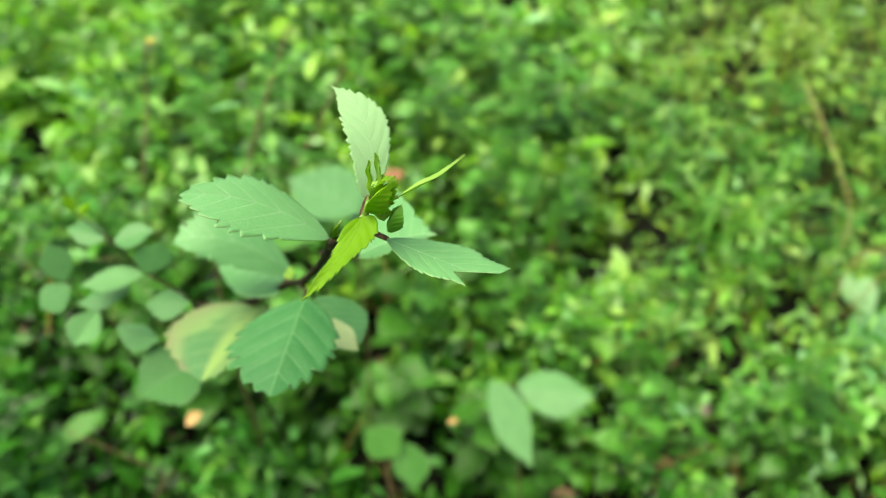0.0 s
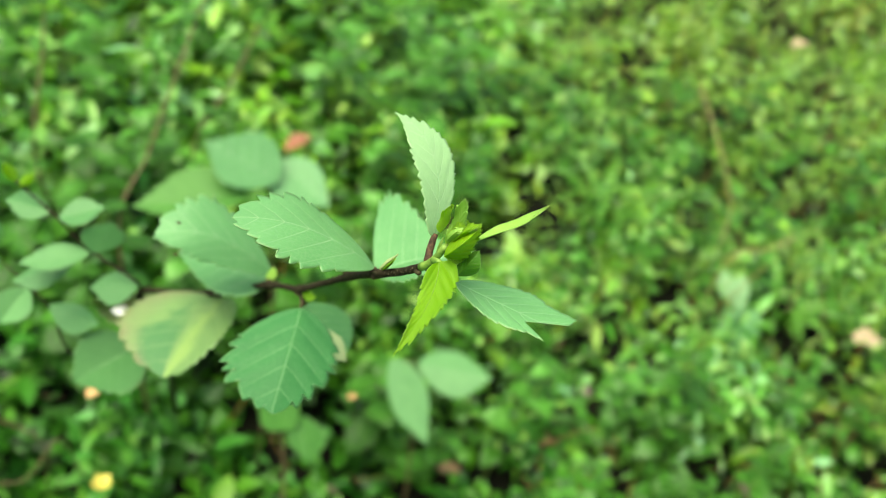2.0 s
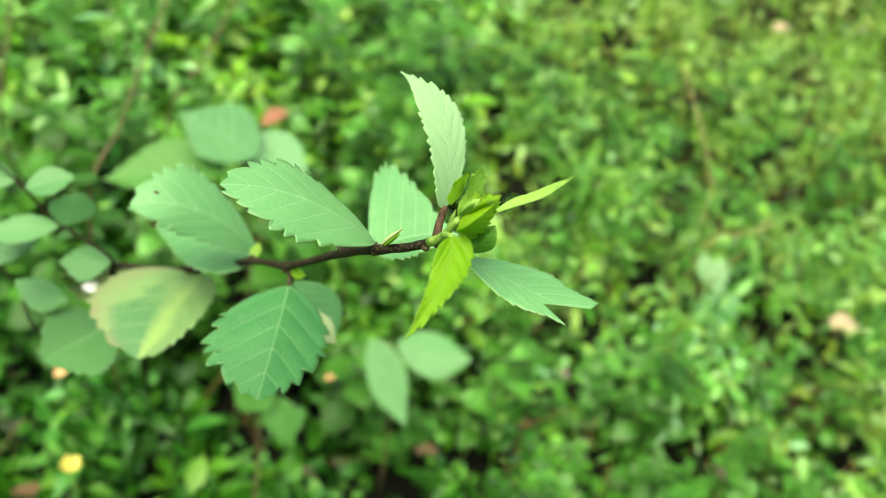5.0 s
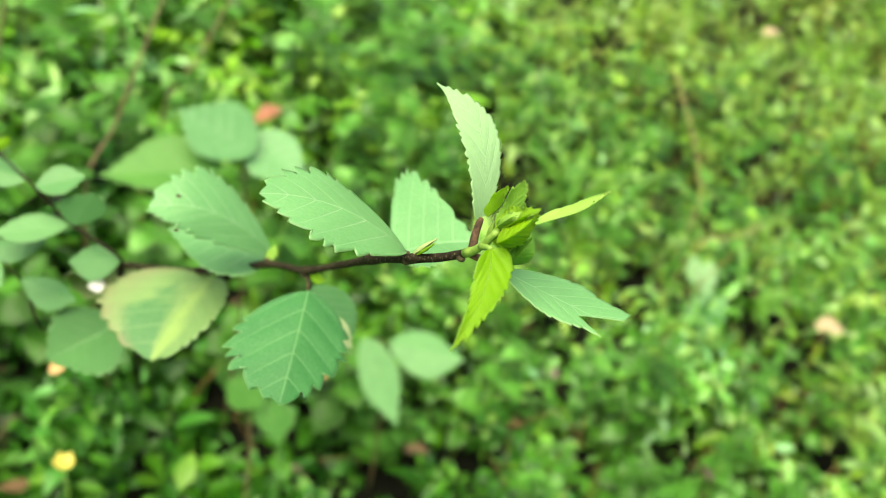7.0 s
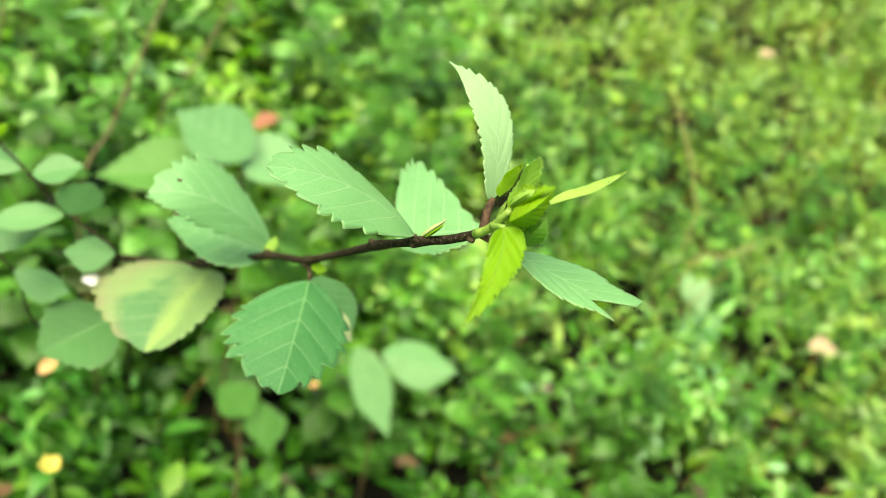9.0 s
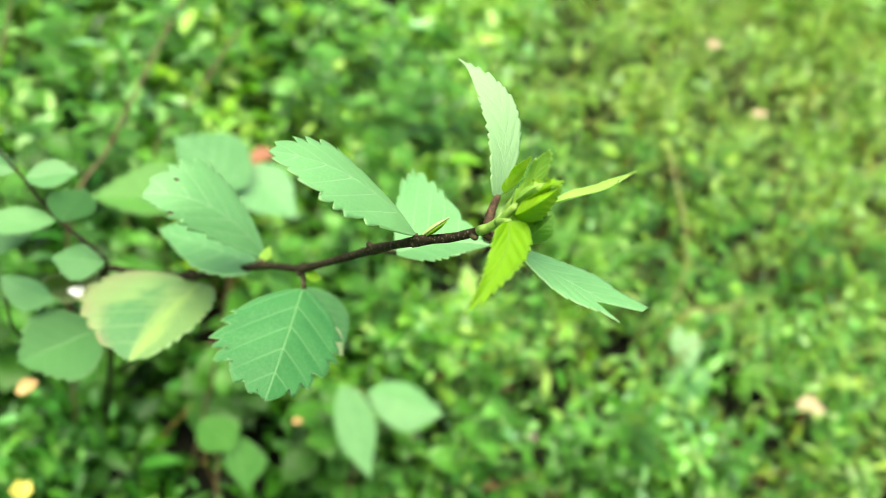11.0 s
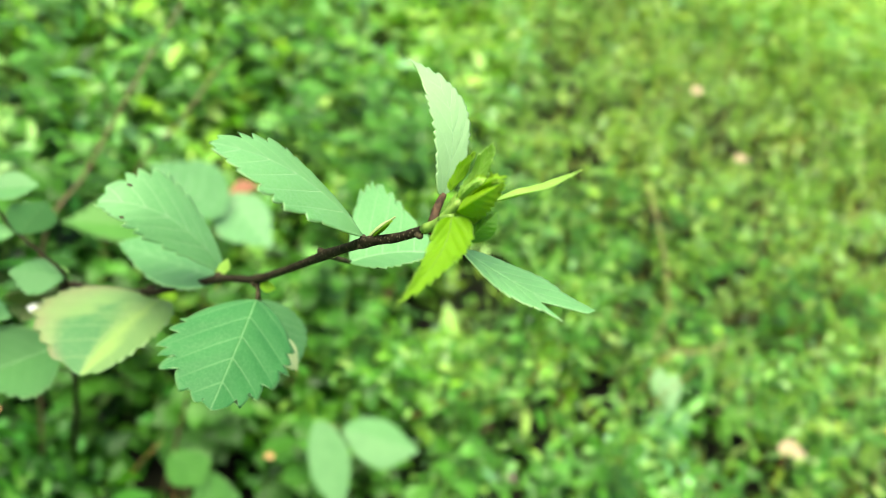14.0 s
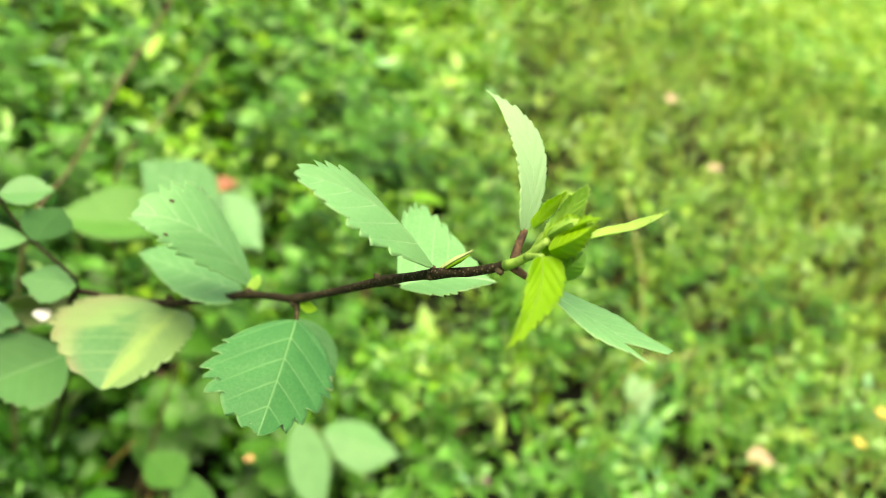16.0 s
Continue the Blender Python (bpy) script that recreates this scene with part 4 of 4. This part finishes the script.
def surroundings():
    """The same mat of leaves on all other sides."""
    rnd = random.Random(9)
    out = []
    for _ in range(90000):
        r, a = 0.04 + 8.5 * rnd.random() ** 0.8, rnd.uniform(0, 6.28)
        x, y = r * math.cos(a), r * math.sin(a)
        if y > 0.3 and -0.4 - 0.7 * y < x < 0.35 + 0.8 * y:
            continue
        out.append((turn(rnd.uniform(0, 6.28), rnd.uniform(-0.6, 0.5), rnd.uniform(-0.4, 0.4), rnd.uniform(0.035, 0.08) * (1 + 0.1 * r)),
                    (x, y, soil_height(max(-5, min(5, x)), max(-1.5, min(8.5, y))) + rnd.uniform(0.02, 0.2))))
    stamp("surrounding_ground_cover", LEAF_SHAPE, LEAF_FACES, COVER, out, "mat of green weed leaves all around", "ground cover")


STEM_SHAPE = [(-0.012, -0.007, 0), (0.012, -0.007, 0), (0, 0.014, 0), (0.09, -0.006, 0.5), (0.11, -0.006, 0.5), (0.10, 0.011, 0.5), (0.25, 0, 1.0)]
STEM_FACES = [(0, 1, 4), (0, 4, 3), (1, 2, 5), (1, 5, 4), (2, 0, 3), (2, 3, 5), (3, 4, 6), (4, 5, 6), (5, 3, 6)]


def bare_stems():
    """Thin brown stems that show between the leaves, mostly on the drier ground."""
    rnd = random.Random(12)
    out = []
    for _ in range(3600):
        y = 0.7 + 4.6 * rnd.random() ** 1.2
        x = rnd.uniform(-0.3 - 0.5 * y, 0.4 + 0.85 * y)
        if rnd.random() > 0.15 + 0.85 * max(0.0, min(1.0, (x + 0.3 * (y - 1.5)) / 0.9)):
            continue
        out.append((turn(rnd.uniform(0, 6.28), rnd.uniform(-0.5, 0.8), rnd.uniform(-0.6, 0.6), rnd.uniform(0.05, 0.13), rnd.uniform(0.7, 1.3)), (x, y, soil_height(x, y) + canopy(x, y) * rnd.uniform(0.3, 0.9))))
    stamp("bare_stems", STEM_SHAPE, STEM_FACES, DRY_STEM, out, "thin reddish-brown stems between the weed leaves", "stems")


def litter():
    rnd = random.Random(8)
    out = []
    for _ in range(160):
        y = 0.4 + 3.0 * rnd.random() ** 1.5
        x = rnd.uniform(-0.3 - 0.6 * y, 0.35 + 0.8 * y)
        out.append((turn(rnd.uniform(0, 6.28), rnd.uniform(-0.4, 0.4), rnd.uniform(-0.4, 0.4), rnd.uniform(0.02, 0.05)), (x, y, soil_height(x, y) + rnd.uniform(0.01, 0.09))))
    stamp("leaf_litter", LEAF_SHAPE, LEAF_FACES, LITTER, out, "dry brown dead leaves between the weeds", "leaf litter")


cover()
grass()
far_growth()
surroundings()
bare_stems()
litter()


# ---- taller weeds and single things that stand out ----
def broad_weed(foot, leaves, label):
    plant = tagged(new("broadleaf_weed"), label, "weed")
    plant.location = foot
    o = Vector(foot)
    crown = sum((Vector(q[0]) for q in leaves), Vector()) / len(leaves)
    line = curve_points([Vector((0, 0, -0.02)), (crown - o) * 0.55 + Vector((0.01, 0.0, 0)), crown - o], 5)
    part("stem", tube_mesh(line, [0.0018 - 0.00006 * i for i in range(len(line))], 8, 0.04, "stem"), RED_STEM, plant)
    for b, t, l, r, mats in leaves:
        leaf_part("leaf", plant, foot, mats, base=b, tip=t, left=l, right=r, teeth=9, tooth=0.05, full=0.85, point=(1.3, 1.3), ripple=0.0004, width=0.0008,
                  stalk=[crown], stalk_mat=GREEN_STEM)
    return plant


broad_weed((-0.17, 0.70, -0.13), [((-0.1644, 0.6760, 0.3445), (-0.2372, 0.6653, 0.3770), (-0.2077, 0.6429, 0.3496), (-0.1884, 0.7020, 0.3767), [LEAF, LEAF]),
                                  ((-0.1740, 0.7041, 0.3476), (-0.1118, 0.6832, 0.3230), (-0.1622, 0.6642, 0.3296), (-0.1375, 0.7165, 0.3483), UPPER),
                                  ((-0.1872, 0.6555, 0.3339), (-0.2866, 0.6093, 0.3206), (-0.2290, 0.6107, 0.3242), (-0.2466, 0.6655, 0.3446), [LIME_WEED, LIME_WEED])], "pale green broadleaf weed among low plants")
broad_weed((0.04, 0.72, -0.17), [((0.0110, 0.7488, 0.0710), (0.1078, 0.7508, 0.0766), (0.0642, 0.7222, 0.0551), (0.0523, 0.7792, 0.0786), DULL),
                                 ((-0.0225, 0.7483, 0.0692), (0.0479, 0.6752, 0.0111), (-0.0060, 0.7037, 0.0294), (0.0276, 0.7265, 0.0594), DULL)], "pale green broadleaf weed low in the mat")


broad_weed((-0.10, 0.55, -0.16), [((-0.1578, 0.6580, 0.0360), (-0.1098, 0.6455, 0.0173), (-0.1459, 0.6385, 0.0108), (-0.1185, 0.6657, 0.0432), [LIME_WEED, LIME_WEED]),
                                  ((-0.1161, 0.6633, 0.0239), (-0.0842, 0.6222, -0.0136), (-0.1162, 0.6356, 0.0052), (-0.0732, 0.6461, 0.0158), [LIME_WEED, LIME_WEED])], "mid-green broadleaf weed low in the mat")


def stalk(foot, through_points, label):
    plant = tagged(new("stalk"), label, "stalk")
    plant.location = foot
    pts = curve_points([Vector(p) - Vector(foot) for p in [foot] + through_points], 6)
    part("stem", tube_mesh(pts, [0.0021 - 0.0009 * i / len(pts) for i in range(len(pts))], 7, 0.05, "stem"), RED_STEM, plant)
    rnd = random.Random(len(pts) + int(abs(foot[0]) * 100))
    for k in range(7):
        p = pts[int(len(pts) * (0.25 + 0.1 * k))] if int(len(pts) * (0.25 + 0.1 * k)) < len(pts) else pts[-1]
        a = rnd.uniform(0, 6.28)
        s = rnd.uniform(0.02, 0.035)
        d, e = Vector((math.cos(a), math.sin(a), rnd.uniform(-.2, .4))) * s, Vector((-math.sin(a), math.cos(a), 0)) * s * 0.35
        leaf_part("leaf", plant, (0, 0, 0), [WEED, WEED], base=p, tip=p + d, left=p + d * 0.5 - e, right=p + d * 0.5 + e, teeth=4, rib=False, fine=False)
    return plant


stalk((-0.53, 0.94, -0.08), [(-0.4860, 0.7744, 0.2014), (-0.4982, 0.8315, 0.3291), (-0.5052, 0.8678, 0.4116)], "thin reddish upright weed stalk")
stalk((-0.30, 0.66, -0.08), [(-0.3121, 0.6316, 0.2549), (-0.3052, 0.6870, 0.3283), (-0.2955, 0.7502, 0.4118), (-0.2916, 0.8215, 0.4730)], "thin brown weed stalk leaning over the mat")
stalk((-0.32, 0.98, -0.08), [(-0.3226, 0.8445, 0.2223), (-0.3003, 0.9058, 0.3026), (-0.2904, 0.9850, 0.3575)], "thin brown weed stalk leaning over the mat")


def flower(where, size, label, name="flower"):
    f = tagged(new(name), label, "flower")
    f.location = where
    for k in range(5):
        a = 2 * math.pi * k / 5
        d, e = Vector((math.cos(a) * 0.8, math.sin(a) * 0.8, 0.8)) * size, Vector((-math.sin(a), math.cos(a), 0)) * size * 0.45
        me, _, _ = blade_mesh((0, 0, 0), d, d * 0.6 - e, d * 0.6 + e, teeth=2, tooth=0.02, full=0.6, blunt=0.4, ripple=0, fine=False)
        part("petal", me, [YELLOW, YELLOW], f)
    foot = Vector((0.01, 0.01, -(where[2] - soil_height(where[0], where[1]))))
    part("stem", tube_mesh(curve_points([foot, foot * 0.5, Vector((0, 0, 0))], 3), [0.0009] * 7, 6, 0, "stem"), GREEN_STEM, f)


flower((-0.2385, 0.4351, 0.1336), 0.011, "small yellow flower among the weeds")
flower((-0.527, 0.910, 0.385), 0.008, "small yellow flower on a weed")
flower((0.8434, 1.1425, 0.1511), 0.016, "small yellow flower among the weeds")
flower((0.7957, 1.0750, 0.1267), 0.013, "small yellow flower among the weeds")


def fallen(where, size, mat, label, yaw=0.3, tilt=0.3):
    d = Vector((math.cos(yaw), math.sin(yaw), tilt)) * size
    e = Vector((-math.sin(yaw), math.cos(yaw), 0.1)) * size * 0.38
    p = Vector(where)
    me, _, _ = blade_mesh(-d * 0.5, d * 0.5, -e, e, (0, 0, size * 0.08), teeth=6, tooth=0.05, full=0.8, cup=0.15, ripple=0.001)
    ob = part("fallen_leaf", me, [mat, mat], None)
    ob.location = p
    tagged(ob, label, "leaf")


fallen((-0.2582, 1.1004, 0.1205), 0.042, RED_LEAF, "red-orange aged leaf caught on the weeds", 0.6, 0.5)
fallen((-0.241, 0.443, 0.257), 0.016, TAN_LEAF, "tan dead leaf scrap caught on the shrub", 0.9, 0.4)
fallen((-0.055, 0.683, 0.056), 0.012, TAN_LEAF, "yellowed small leaf in the mat", 0.2, 0.3)
broad_weed((0.50, 1.16, -0.14), [((0.5187, 1.1575, -0.0225), (0.4724, 1.1895, 0.0248), (0.4681, 1.1601, 0.0032), (0.5217, 1.1956, 0.0106), PALE),
                                 ((0.4929, 1.1523, -0.0265), (0.5535, 1.1219, -0.0569), (0.4943, 1.1053, -0.0554), (0.5522, 1.1585, -0.0251), UPPER)], "pale heart-leaved weed in the mat")
fallen((0.649, 1.869, 0.20), 0.038, PINK_LEAF, "pinkish dry leaf lying on the weeds", 0.3)
fallen((0.60, 2.34, 0.19), 0.045, PINK_LEAF, "pinkish dry leaf lying on the weeds", 1.0)
fallen((0.72, 1.13, 0.0), 0.05, PINK_LEAF, "pinkish dry leaf lying on the weeds", 0.2, 0.1)


def grass_clump(foot, count, tall, seed):
    rnd = random.Random(seed)
    clump = tagged(new("grass_clump"), "clump of broad bright green grass blades", "grass")
    clump.location = foot
    for k in range(count):
        a = rnd.uniform(0, 6.28)
        s = tall * rnd.uniform(0.7, 1.2)
        d = Vector((math.cos(a), math.sin(a), 0))
        e = Vector((-d.y, d.x, 0)) * 0.006
        me, _, _ = blade_mesh(d * 0.005, d * (0.75 * s) + Vector((0, 0, 0.55 * s)), d * (0.25 * s) + Vector((0, 0, 0.5 * s)) - e, d * (0.25 * s) + Vector((0, 0, 0.5 * s)) + e,
                              d * (0.28 * s) + Vector((0, 0, 0.55 * s)), wide=0.45, teeth=2, tooth=0.0, full=0.5, ripple=0, thick=0.0002, fine=False)
        part("blade", me, [BLADE, BLADE], clump)


grass_clump((0.29, 1.42, -0.14), 16, 0.23, 3)
grass_clump((0.39, 1.48, -0.13), 14, 0.21, 4)
grass_clump((0.62, 1.25, -0.14), 12, 0.18, 5)


def white_fleck(where):
    """A small pale flake of fluff caught on the dying leaf."""
    bm = bmesh.new()
    bmesh.ops.create_icosphere(bm, subdivisions=2, radius=0.0042)
    for v in bm.verts:
        v.co.x *= 1.7
        v.co.z *= 0.45
        v.co *= 1 + 0.25 * noise.noise(v.co * 700)
    ob = part("white_fleck", bm, WHITE)
    ob.location = where
    tagged(ob, "small white fluffy fleck on a dying leaf", "fleck")


white_fleck((-0.1432, 0.3175, 0.4917))


def dead_twig(points, label):
    o = Vector(points[-1])
    pts = curve_points([Vector(p) - o for p in points], 5)
    ob = part("dead_twig", tube_mesh(pts, [0.0007 + 0.0005 * i / len(pts) for i in range(len(pts))], 7, 0.08, "dead_twig"), RED_STEM)
    ob.location = o
    tagged(ob, label, "twig")


dead_twig([(-0.4072, 0.4652, 0.1657), (-0.3586, 0.4736, 0.1380), (-0.3251, 0.4847, 0.0991), (-0.3528, 0.5130, -0.0262)], "thin brown dead twig low in the weeds")
dead_twig([(-0.3866, 0.4505, 0.0611), (-0.3363, 0.4608, 0.0690), (-0.3167, 0.4966, 0.0973), (-0.3266, 0.5454, -0.0362)], "thin brown dead twig low in the weeds")


def dry_stem(points, label):
    o = Vector((points[-1][0], points[-1][1], soil_height(points[-1][0], points[-1][1])))
    pts = curve_points([Vector(p) - o for p in points] + [Vector((0, 0, 0))], 5)
    ob = part("dry_grass", tube_mesh(pts, [0.0009 + 0.0006 * i / len(pts) for i in range(len(pts))], 6, 0.05, "dry_grass"), STRAW)
    ob.location = o
    tagged(ob, label, "grass")


dry_stem([(0.3781, 1.4581, 0.2235), (0.4219, 1.3834, 0.1698), (0.4604, 1.3416, 0.1104), (0.4905, 1.3227, 0.0324)], "thin straw-coloured grass stem standing in the mat")
dry_stem([(0.0164, 1.7632, 0.0862), (-0.0019, 1.7281, 0.0421), (-0.0224, 1.7150, -0.0059)], "thin straw-coloured grass stem standing in the mat")
dry_stem([(0.6021, 1.2923, 0.0625), (0.5403, 1.2402, 0.0507), (0.4890, 1.2415, 0.0085)], "thin straw-coloured grass stem lying over the mat")
